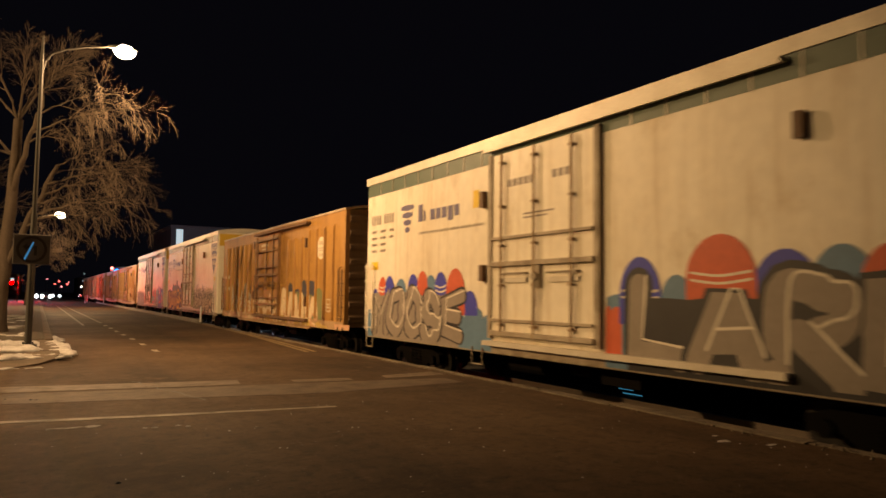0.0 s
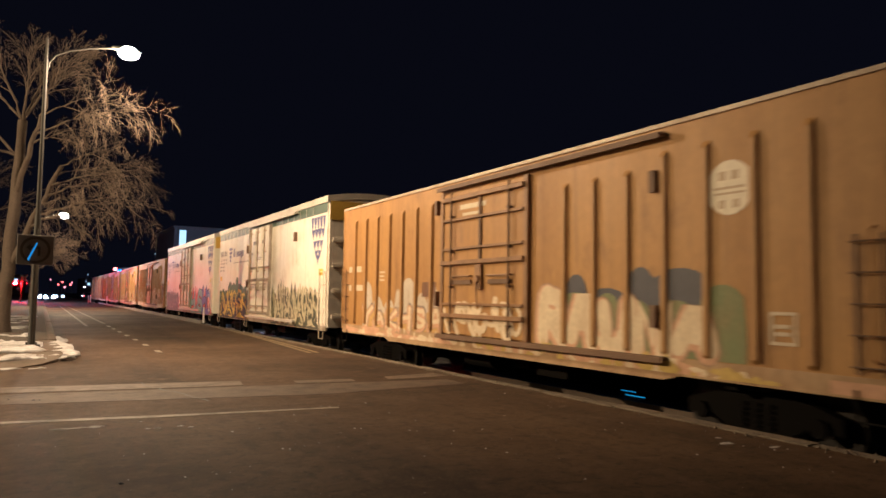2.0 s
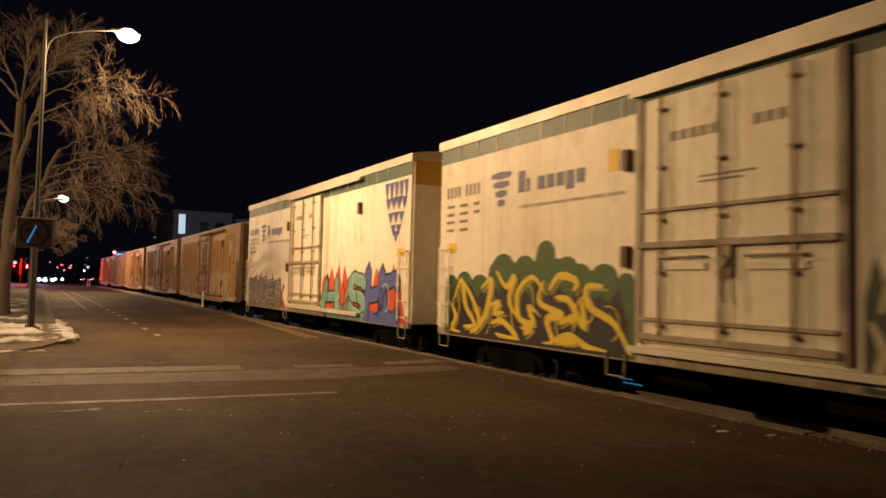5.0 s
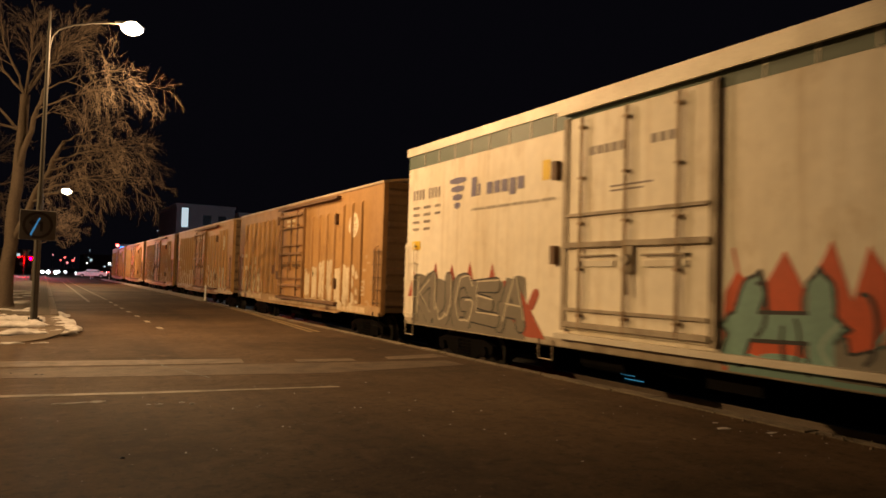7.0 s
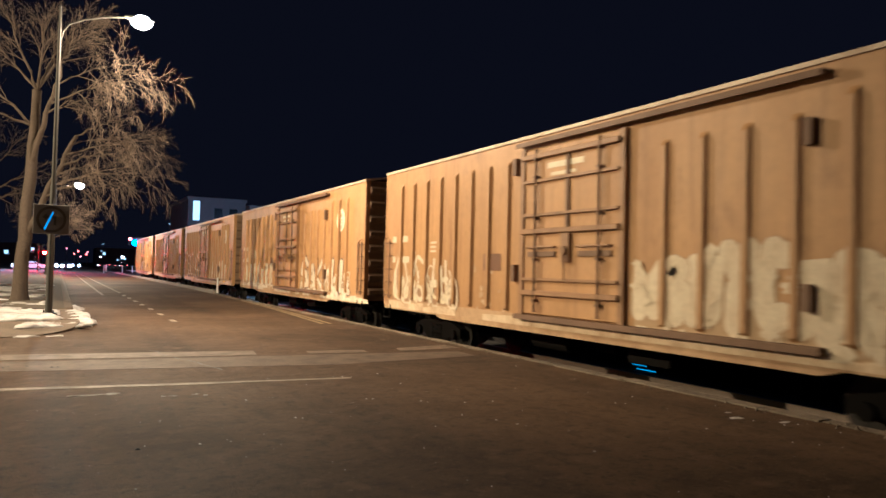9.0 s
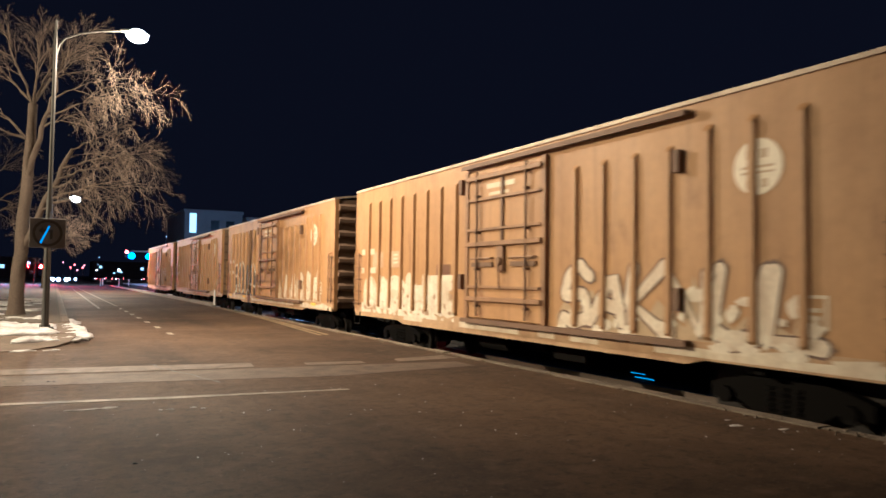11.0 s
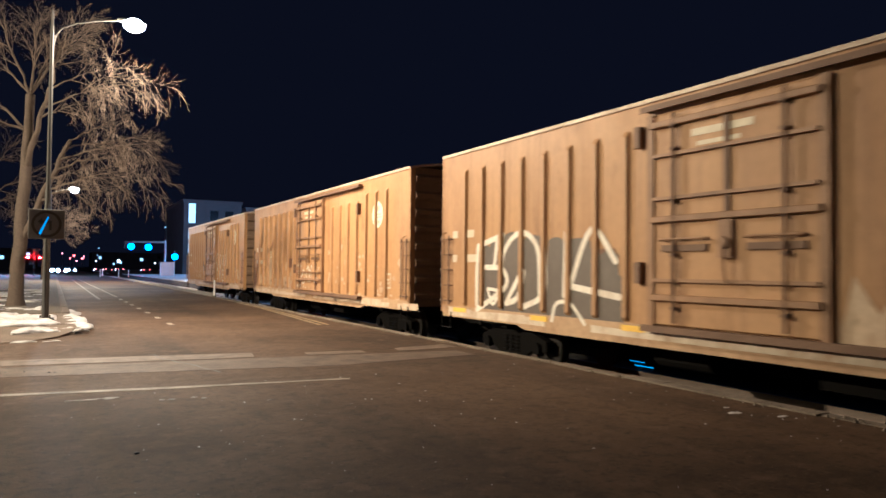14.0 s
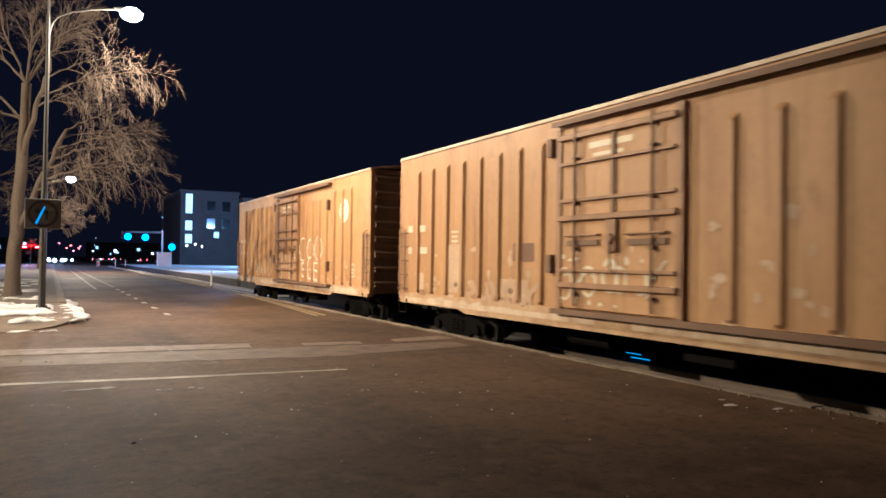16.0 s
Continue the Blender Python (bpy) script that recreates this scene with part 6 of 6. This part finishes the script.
def tree(place, label, seed, trunk_r, fork, limbs, lean=(0.0, 0.0), fine_r=0.007, shoots=(9, 6, 5), droop=0.10):
    """A bare tree: a tapered trunk, limbs that reach to given tips (start, tip, arch, with twigs or not), and fans of fine curved twigs."""
    ob = thing("bare_tree", place, label, "tree", "street trees")
    r = random.Random(seed)
    trunk, fine = bmesh.new(), bmesh.new()
    pts = [(Vector((0, 0, -0.05)), trunk_r * 1.55), (Vector((0, 0, 0.25)), trunk_r * 1.18)]
    for k in range(1, 12):
        u = k / 11
        pts.append((Vector((lean[0] * u + r.uniform(-0.03, 0.03), lean[1] * u + r.uniform(-0.03, 0.03), 0.25 + (fork - 0.25) * u)), trunk_r * (1.08 - 0.42 * u) * r.uniform(0.95, 1.06)))
    tube(trunk, pts, 16)

    def twig(p, way, length, rad, level):
        n = (7, 5, 4)[level]
        nodes, w = [(p.copy(), rad)], way.copy()
        for k in range(n):
            w = (w + Vector((r.uniform(-1, 1), r.uniform(-1, 1), r.uniform(-1, 1))) * 0.10 + Vector((0, 0, -droop * (0.6 + 0.5 * k / n)))).normalized()
            p = p + w * length / n
            nodes.append((p.copy(), max(rad * (1 - 0.62 * (k + 1) / n), fine_r * 0.55)))
        tube(fine, nodes, 4 if level == 0 else 3)
        if level < 2:
            fan(nodes, length, level + 1, shoots[level + 1], 0.15)

    def fan(nodes, length, level, count, first):
        turn = r.uniform(0, 6.28)
        for k in range(count):
            f = first + (1 - first) * (k + r.uniform(0.2, 0.8)) / count
            i = min(int(f * (len(nodes) - 1)), len(nodes) - 2)
            u = f * (len(nodes) - 1) - i
            p = nodes[i][0].lerp(nodes[i + 1][0], u)
            d = (nodes[i + 1][0] - nodes[i][0]).normalized()
            side = d.cross(Vector((math.cos(turn), math.sin(turn), 0.3))).normalized()
            turn += 2.4 + r.uniform(-0.5, 0.5)
            a = radians(r.uniform(14, 40))
            size = length * r.uniform(0.42, 0.70) * (1.12 - 0.5 * f)
            twig(p, d * math.cos(a) + side * math.sin(a), size, min(max(nodes[i][1] * 0.5, fine_r), (0.015, 0.0068, fine_r)[level]), level)

    grown = []
    for start, tip, arch, leafy in limbs:
        stem, f = (pts, start) if isinstance(start, float) else (grown[start[0]], start[1])
        i = min(int(f * (len(stem) - 1)), len(stem) - 1)
        a, c = stem[i][0], Vector(tip)
        mid = a.lerp(c, 0.5) + Vector((0, 0, arch * (c - a).length))
        nodes, rad = [], stem[i][1] * (0.62 if not leafy else 0.5 if stem is not pts else 0.36)
        for k in range(11):
            u = k / 10
            p = a * (1 - u) ** 2 + mid * 2 * u * (1 - u) + c * u * u
            nodes.append((p + Vector((r.uniform(-1, 1), r.uniform(-1, 1), r.uniform(-1, 1))) * 0.05 * min(1, k), max(rad * (1 - (0.55 if not leafy else 1.0) * u) ** 0.9, 0.008)))
        tube(trunk, nodes, 8)
        grown.append(nodes)
        if leafy:
            fan(nodes, max((c - a).length, 2.4) * 0.72, 0, shoots[0], 0.25)
    part("trunk", trunk, M["bark"], ob, smooth=True)
    tagged(part("crown", fine, M["twig"], ob, "tangle of bare twigs"), kind="stuff")
    return ob


tree((-1.10, 28.2, 0.13), "large bare street tree lit by the lamp", 4, 0.215, 7.2,
     [(0.36, (1.5, -1.5, 5.6), 0.02, False), (0.72, (1.0, -2.4, 7.6), 0.04, False),
      ((0, 0.5), (3.6, -3.9, 4.1), 0.12, True), ((0, 0.4), (2.7, -3.7, 3.6), 0.16, True), ((0, 0.8), (3.6, -4.1, 5.2), 0.08, True), ((0, 0.7), (3.0, -3.9, 4.7), 0.10, True), ((0, 0.6), (1.9, -3.6, 4.2), 0.10, True), ((0, 1.0), (3.1, -4.0, 6.1), 0.04, True),
      ((1, 0.6), (3.5, -5.5, 6.8), 0.10, True), ((1, 0.8), (2.9, -5.4, 7.2), 0.10, True), ((1, 1.0), (1.8, -2.4, 9.0), 0.06, True), ((1, 0.5), (2.0, -2.6, 6.7), 0.08, True), ((0, 0.9), (4.4, 2.0, 6.1), 0.10, True),
      (1.0, (0.5, -1.2, 9.6), 0.05, True), (1.0, (1.9, -0.6, 9.8), 0.06, True), (1.0, (-0.9, -0.6, 10.0), 0.05, True), (1.0, (-1.6, 0.5, 9.2), 0.05, True), (0.84, (-2.6, -1.2, 6.6), 0.04, True), (0.9, (-2.2, 1.4, 8.0), 0.10, True), (1.0, (1.0, 1.6, 9.6), 0.05, True)],
     (0.28, -0.2), 0.0038, (11, 7, 5), 0.08)
tree((-3.6, 43.0, 0.13), "bare street tree further along the verge", 9, 0.24, 5.4,
     [(0.9, (3.4, -1.5, 6.2), 0.12, True), (1.0, (1.8, 1.4, 8.0), 0.08, True), (1.0, (0.6, -2.2, 8.3), 0.08, True), (0.85, (-3.2, 0.4, 6.8), 0.10, True), (0.8, (2.6, -2.4, 4.6), 0.2, True), (0.9, (-1.0, 2.6, 7.4), 0.1, True)],
     (0.1, 0.1), 0.007, (8, 5, 5))
tree((-0.9, 82.5, 0.13), "bare street tree by the distant lamp", 12, 0.2, 4.6,
     [(0.9, (3.4, -1.2, 6.0), 0.14, True), (1.0, (2.8, -1.6, 7.0), 0.1, True), (0.8, (3.8, -1.0, 4.9), 0.16, True), (0.9, (-2.6, 0.4, 6.4), 0.1, True), (1.0, (1.4, -2.0, 7.4), 0.08, True), (0.85, (2.4, 0.6, 5.4), 0.12, True), (0.9, (2.6, -2.2, 6.0), 0.12, True)],
     (0.1, 0.1), 0.008, (9, 7, 6))

# ---- along the far side of the track ----
bm = bmesh.new()
box(bm, 7.16, 38.3, 0.0, 7.46, 112, 0.16)
bevel(bm, 0.02, 2)
solid("median_kerb", bm, M["concrete"], "raised pale kerb beside the far track", "kerb", kind="structure")
bm = bmesh.new()
box(bm, 11.7, 30, 0.02, 30, 150, 0.10)
solid("snow_field", bm, M["snow"], "snowy verge beyond the track", "verge", kind="structure")
bm = bmesh.new()
box(bm, 7.47, 38.3, -0.55, 11.6, 112, -0.48)
solid("snow_bed", bm, M["snow"], "thin snow over the far track bed", "snow", kind="structure")


def marker_post(x, y, h, mat, label, r=0.05, base=0.0):
    ob = thing("marker_post", (x, y, base), label, "post", "marker posts")
    bm = bmesh.new()
    rod(bm, (0, 0, 0), (0, 0, h), r, r * 0.9, 12)
    part("post", bm, mat, ob)
    bm = bmesh.new()
    rod(bm, (0, 0, 0), (0, 0, 0.05), r * 2.2, r * 2.0, 12)
    part("base", bm, M["black"], ob)


marker_post(7.30, 38.0, 0.85, M["car_white"], "white plastic marker post at the kerb's end")
for x, y in ((5.6, 108), (7.6, 104), (9.5, 112), (6.4, 118)):
    marker_post(x, y, 1.1, M["car_white"], "slim white marker post at the crossing", 0.06)

# buildings
def facade(name, x0, y0, x1, y1, h, label, windows, mat=M["wall_dark"]):
    ob = thing(name, (0, 0, 0), label, "building", "buildings along the street")
    bm = bmesh.new()
    box(bm, x0, y0, 0, x1, y1, h)
    part("wall", bm, mat, ob)
    bm = bmesh.new()
    box(bm, x0 - 0.2, y0 - 0.2, h, x1 + 0.2, y1 + 0.2, h + 0.5)
    part("parapet", bm, mat, ob)
    for cx, z0, w, hh, lit in windows:
        win = new("window")
        win.parent = ob
        bm = bmesh.new()
        for a, b, c, d in ((cx - w / 2 - 0.12, z0 - 0.12, cx + w / 2 + 0.12, z0), (cx - w / 2 - 0.12, z0 + hh, cx + w / 2 + 0.12, z0 + hh + 0.12), (cx - w / 2 - 0.12, z0, cx - w / 2, z0 + hh), (cx + w / 2, z0, cx + w / 2 + 0.12, z0 + hh)):
            box(bm, a, y0 - 0.10, b, c, y0 + 0.05, d)
        part("frame", bm, M["black"], win)
        bm = bmesh.new()
        box(bm, cx - w / 2, y0 - 0.03, z0, cx + w / 2, y0 - 0.01, z0 + hh)
        part("pane", bm, M["window_glow"] if lit else M["glass"], win)
    return ob


facade("apartment_building", 22.6, 150, 34, 175, 14.6, "grey apartment building with a lit stairwell",
       [(24.2, 10.4, 1.3, 3.9, True), (24.2, 7.0, 1.3, 1.9, True), (24.2, 4.4, 1.3, 1.8, True), (28.5, 11, 1.6, 2, False), (28.5, 7.5, 1.6, 2, False), (31.5, 11, 1.6, 2, False), (31.5, 7.5, 1.6, 2, False), (29.6, 5.6, 1.0, 1.2, True)], M["facade_pale"])
facade("apartment_building", 34.5, 148, 60, 175, 13.4, "long grey building with a few lit windows",
       [(36.2, 11.2, 1.3, 1.8, True), (38.3, 11.2, 0.9, 0.9, True), (42, 10.6, 1.5, 2, False), (46, 10.6, 1.5, 2, True), (36.0, 6.0, 1.2, 1.4, True), (42, 6, 1.5, 2, False), (40, 1.2, 2.6, 2.0, True)], M["facade_pale"])
facade("shop_building", -34, 70, -7, 100, 7.5, "dark low building behind the street trees", [(-9.5, 1.2, 2.4, 2.4, True), (-13.5, 1.2, 2.4, 2.4, True), (-18, 1.2, 2.4, 2.4, False)])
facade("distant_building", -40, 330, -6, 360, 8, "dark distant building at the street's end", [(-9, 5.5, 1.2, 1.2, True), (-13, 3, 1.2, 1.2, True), (-18, 4, 1.4, 1.4, True), (-8, 2, 1.2, 1.2, False)])
facade("distant_building", 14, 330, 60, 360, 7, "dark distant building beyond the crossing", [(17, 4.6, 1.0, 1.0, True), (24, 3, 1.2, 1.2, True), (33, 4, 1.2, 1.2, True), (40, 5, 1.2, 1.2, False)])

# ---- signals ----


def lens_disc(parent, name, place, r, mat, label, facing=-1):
    """A lens that shines to one side, with a dark back."""
    bm = bmesh.new()
    rod(bm, (0, 0.03, 0), (0, 0.10, 0), r * 1.05, r * 0.9, 20)
    back = bmesh.new()
    v = [back.verts.new((r * math.cos(2 * math.pi * k / 20), 0, r * math.sin(2 * math.pi * k / 20))) for k in range(20)]
    w = [back.verts.new((r * 0.98 * math.cos(2 * math.pi * k / 20), 0.025, r * 0.98 * math.sin(2 * math.pi * k / 20))) for k in range(20)]
    back.faces.new(v), back.faces.new(w[::-1])
    for k in range(20):
        back.faces.new((v[k], v[(k + 1) % 20], w[(k + 1) % 20], w[k]))
    ob = part(name, back, mat, parent, label)
    ob.location = place
    part("lens_back", bm, M["black"], ob)
    return ob


def traffic_signal(x, y, z, lit, label, mast=None):
    ob = thing("traffic_signal", (x, y, 0), label, "traffic signal", "traffic signals")
    bm = bmesh.new()
    box(bm, -0.19, 0.12, z - 0.22, 0.19, 0.40, z + 0.92)
    bevel(bm, 0.03, 2)
    part("housing", bm, M["black"], ob)
    for k in range(3):
        bm = bmesh.new()
        face_ring(bm, 0, z + 0.36 * k, 0.15, 0.17, -0.08, 16, 0, math.pi)
        part("visor", bm, M["black"], ob)
        if k != lit:
            lens_disc(ob, "lens", (0, 0.08, z + 0.36 * k), 0.14, M["glass"], "dark lens")
    bm = bmesh.new()
    if mast:
        rod(bm, (0, 0.5, z + 0.8), (mast, 0.5, z + 0.9), 0.07, 0.09, 10)
        rod(bm, (mast, 0.5, 0), (mast, 0.5, z + 1.2), 0.12, 0.10, 12)
    else:
        rod(bm, (0, 0.5, 0), (0, 0.5, z + 1.0), 0.07, 0.06, 10)
    part("mast", bm, M["pole"], ob)
    return ob


# green lenses are wider than their housings, with the glare built in
sig = traffic_signal(10.9, 125, 4.75, 0, "green traffic signal over the crossing", 5.2)
lens_disc(sig, "lit_lens", (0, 0.06, 4.75), 0.52, M["green_glow"], "glowing green lens")
sig = traffic_signal(13.5, 125, 4.7, 0, "green traffic signal over the crossing", 2.6)
lens_disc(sig, "lit_lens", (0, 0.06, 4.7), 0.52, M["green_glow"], "glowing green lens")
sig = traffic_signal(17.6, 125, 3.2, 0, "green traffic signal on a corner post")
lens_disc(sig, "lit_lens", (0, 0.06, 3.2), 0.52, M["green_glow"], "glowing green lens")
sig = traffic_signal(10.05, 124, 4.6, 2, "red traffic signal beside the track", 6.0)
RED_LENS = lens_disc(sig, "lit_lens", (0, 0.06, 5.32), 0.26, M["pink_glow"], "glowing red lens")
flasher = thing("crossing_signal", (-2.05, 110, 0.0), "railway crossing post with round red flashers", "crossing signal")
bm = bmesh.new()
rod(bm, (-0.28, -0.12, 0), (-0.28, -0.12, 3.6), 0.07, 0.07, 12)
rod(bm, (-1.0, -0.12, 2.86), (0.45, -0.12, 2.86), 0.03, 0.03, 8)
part("post", bm, M["dark_pole"], flasher)
bm = bmesh.new()
for a in (45, -45):
    c, s_ = math.cos(radians(a)), math.sin(radians(a))
    v = [bm.verts.new((c * u - s_ * w_, -0.22, 3.3 + s_ * u + c * w_)) for u, w_ in ((-0.6, -0.1), (0.6, -0.1), (0.6, 0.1), (-0.6, 0.1))]
    bm.faces.new(v)
part("crossbuck", bm, M["sign_dim"], flasher)
FLASH = [lens_disc(flasher, "flasher_lens", (0.45 if s > 0 else -1.0, -0.08, 2.6), 0.19, M["flash_red"], "flashing red lens") for s in (1, -1)]

# ---- cars in the distance ----


def sedan(name, place, turn, mat, label, lights=True, length=4.6, glow_front=None):
    ob = thing(name, place, label, "car", "cars on the street")
    ob.rotation_euler = (0, 0, radians(turn))
    prof = [(-2.28, 0.35), (-2.30, 0.75), (-2.15, 0.92), (-1.45, 0.98), (-0.85, 1.38), (0.45, 1.42), (1.10, 0.98), (2.05, 0.86), (2.28, 0.66), (2.28, 0.35)]
    bm = bmesh.new()
    f = [bm.verts.new((x, -0.88 if z < 1.0 else -0.68, z)) for x, z in prof]
    g = [bm.verts.new((x, 0.88 if z < 1.0 else 0.68, z)) for x, z in prof]
    bm.faces.new(f), bm.faces.new(g[::-1])
    for i in range(len(f)):
        j = (i + 1) % len(f)
        bm.faces.new((f[i], f[j], g[j], g[i]))
    part("body", bm, mat, ob)
    for s in (-1, 1):
        bm = bmesh.new()
        v = [bm.verts.new((x, s * (0.885 - 0.2 * (z - 0.98) / 0.4), z)) for x, z in ((-1.25, 1.0), (-0.78, 1.33), (0.40, 1.36), (0.92, 1.0))]
        bm.faces.new(v)
        part("side_window", bm, M["glass"], ob)
    for x in (-1.4, 1.4):
        for s in (-1, 1):
            bm = bmesh.new()
            rod(bm, (x, s * 0.72, 0.32), (x, s * 0.90, 0.32), 0.32, 0.32, 18)
            wheel = part("wheel", bm, M["tyre"], ob)
            bm = bmesh.new()
            rod(bm, (x, s * 0.89, 0.32), (x, s * 0.91, 0.32), 0.19, 0.17, 14)
            part("rim", bm, M["steel"], wheel)
    if lights:
        for s in (-1, 1):
            # headlight disc enlarged by its glare
            bm = bmesh.new()
            rod(bm, (2.22, s * 0.62, 0.66), (2.32, s * 0.62, 0.66), 0.30, 0.27, 14)
            part("headlight", bm, glow_front or M["head_glow"], ob, "glowing headlight")
            bm = bmesh.new()
            rod(bm, (-2.25, s * 0.68, 0.80), (-2.34, s * 0.68, 0.80), 0.10, 0.10, 12)
            part("tail_light", bm, M["tail_glow"], ob, "glowing tail light")
    return ob


CROSSING_CAR = sedan("car", (30, 130, 0.02), 180, M["car_white"], "white sedan driving across the street", glow_front=M["soft_head"])
sedan("car", (1.35, 150, 0.0), -90, M["car_dark"], "dark oncoming car with bright headlights")
sedan("car", (3.4, 172, 0.0), -90, M["car_dark"], "dark oncoming car with dim headlights", glow_front=M["soft_head"])
sedan("car", (-0.8, 158, 0.0), -90, M["car_dark"], "dark oncoming car with bright headlights")
for x, y in ((9.5, 190), (12.5, 205), (16, 215), (20, 190), (25, 186)):
    sedan("car", (x, y, 0.0), 90, M["car_dark"], "dark car with red tail lights")

# far lamps and signals down the street
FAR = [(5.3, 240, 4.5, "tail_glow", 0.28), (7.5, 240, 3.7, "tail_glow", 0.30), (4.2, 236, 3.7, "tail_glow", 0.24), (6.3, 250, 3.0, "far_red", 0.26), (8.6, 262, 4.6, "far_red", 0.22), (11.3, 240, 3.0, "far_lens", 0.18), (17.5, 240, 3.2, "far_lens", 0.30), (18.6, 246, 2.6, "window_glow", 0.35), (16.4, 244, 2.2, "window_glow", 0.28),
       (28.0, 240, 2.5, "far_lens", 0.18), (13.0, 268, 5.2, "window_glow", 0.18), (13.4, 270, 7.6, "window_glow", 0.18), (15.5, 120.8, 0.9, "window_glow", 0.16), (22.5, 141, 3.6, "far_lens", 0.14), (24.0, 141, 3.9, "far_lens", 0.12), (25.2, 141, 3.6, "far_lens", 0.12), (2.4, 255, 5.4, "far_red", 0.2), (20.5, 160, 9.8, "window_glow", 0.13)]
for k, (x, y, z, mat, rad) in enumerate(FAR):
    ob = thing("distant_lamp", (x, y, 0), "small distant street light on a slim pole", "street light", "distant lights")
    bm = bmesh.new()
    rod(bm, (0, 0.1, 0), (0, 0.1, z), 0.07, 0.05, 8)
    part("pole", bm, M["dark_pole"], ob)
    bm = bmesh.new()
    bmesh.ops.create_icosphere(bm, subdivisions=2, radius=rad)
    for vv in bm.verts:
        vv.co = Vector((vv.co.x, vv.co.y, vv.co.z * 0.8 + z + 0.1))
    part("globe", bm, M[mat], ob, smooth=True)



kiosk = thing("utility_cabinet", (15.6, 119, 0.1), "pale lit utility cabinet beside the crossing", "cabinet")
bm = bmesh.new()
box(bm, -1.0, -0.5, 0, 1.0, 0.5, 2.1)
bevel(bm, 0.05, 2)
part("body", bm, M["car_white"], kiosk)
bm = bmesh.new()
box(bm, -1.1, -0.6, 2.1, 1.1, 0.6, 2.2)
part("roof", bm, M["steel"], kiosk)

# added box whose emitting strips stand in for a blue reflection
glint = thing("track_glint", (11.2, 11.45, -0.56), "blue reflection low beside the track, drawn as glowing strips", "lamp")
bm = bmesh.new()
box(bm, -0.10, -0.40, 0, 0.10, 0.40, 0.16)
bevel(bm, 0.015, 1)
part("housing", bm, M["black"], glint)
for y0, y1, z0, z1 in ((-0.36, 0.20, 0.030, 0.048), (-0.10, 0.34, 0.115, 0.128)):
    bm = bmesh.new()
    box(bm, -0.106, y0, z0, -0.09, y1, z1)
    part("lens", bm, M["blue_glint"], glint, "faint blue reflection strip, set to glow")

# poles and heads for the added cool lights, hidden from the camera
for x, y, z in ((19.0, 78.0, 7.0), (34.0, 119.0, 8.65), (-4.0, 118.0, 7.15)):
    ob = thing("added_street_light", (x, y, 0.02), "unseen cool white street light added near the crossing", "street light", "crossing lights")
    bm = bmesh.new()
    rod(bm, (0, 0.25, 0), (0, 0.25, z + 0.1), 0.08, 0.05, 10)
    rod(bm, (0, 0.25, z + 0.08), (0, -0.05, z + 0.08), 0.03, 0.03, 8)
    part("pole", bm, M["pole"], ob)
    bm = bmesh.new()
    box(bm, -0.16, -0.22, z + 0.02, 0.16, 0.22, z + 0.10)
    bevel(bm, 0.02, 1)
    part("lamp_head", bm, M["pole"], ob)
    bm = bmesh.new()
    box(bm, -0.12, -0.17, z - 0.01, 0.12, 0.17, z + 0.018)
    part("lens", bm, M["cool_lens"], ob, "glowing flat lens").visible_shadow = False

def motions():
    times = [0.5 * k for k in range(33)]
    for car in CARS:
        x, y, z = car.location
        walk(car, [(t, pose(x, y - travelled(t), z)) for t in times])
    for w, d in WHEELS:
        walk(w, [(k / 15, pose(0, d, 0.42, math.degrees(travelled(k / 15) / 0.42) % 360)) for k in range(241)])
    # the white sedan crosses the street
    walk(CROSSING_CAR, [(t, pose(10.6 - 5.4 * (t - 6.3), 130, 0.02, 0, 0, 180)) for t in (0.0, 4.0, 6.0, 7.0, 8.0, 10.0, 16.0)])
    # the crossing's flashers sweep round until the train has passed
    for k, ob in enumerate(FLASH):
        x, y, z = ob.location
        turn = [360 * (0.1 * i - 7.1 + 0.47 * k) / 0.94 for i in range(132)]
        rows = [(0.1 * i, pose(x, y, z, 0, 0, a)) for i, a in enumerate(turn)]
        rows += [(13.1 + 0.1 * j, pose(x, y, z, 0, 0, turn[-1]) @ pose(0, 0, 0, -45 * j)) for j in (1, 2)]
        walk(ob, rows + [(16.0, pose(x, y, z, 0, 0, turn[-1]) @ pose(0, 0, 0, -90))])
    # the red signal turns away
    x, y, z = RED_LENS.location
    walk(RED_LENS, [(t, pose(x, y, z, 0, 0, a)) for t, a in ((0, 0), (12.0, 0), (12.1, 60), (12.2, 120), (12.3, 180), (16, 180))])


motions()
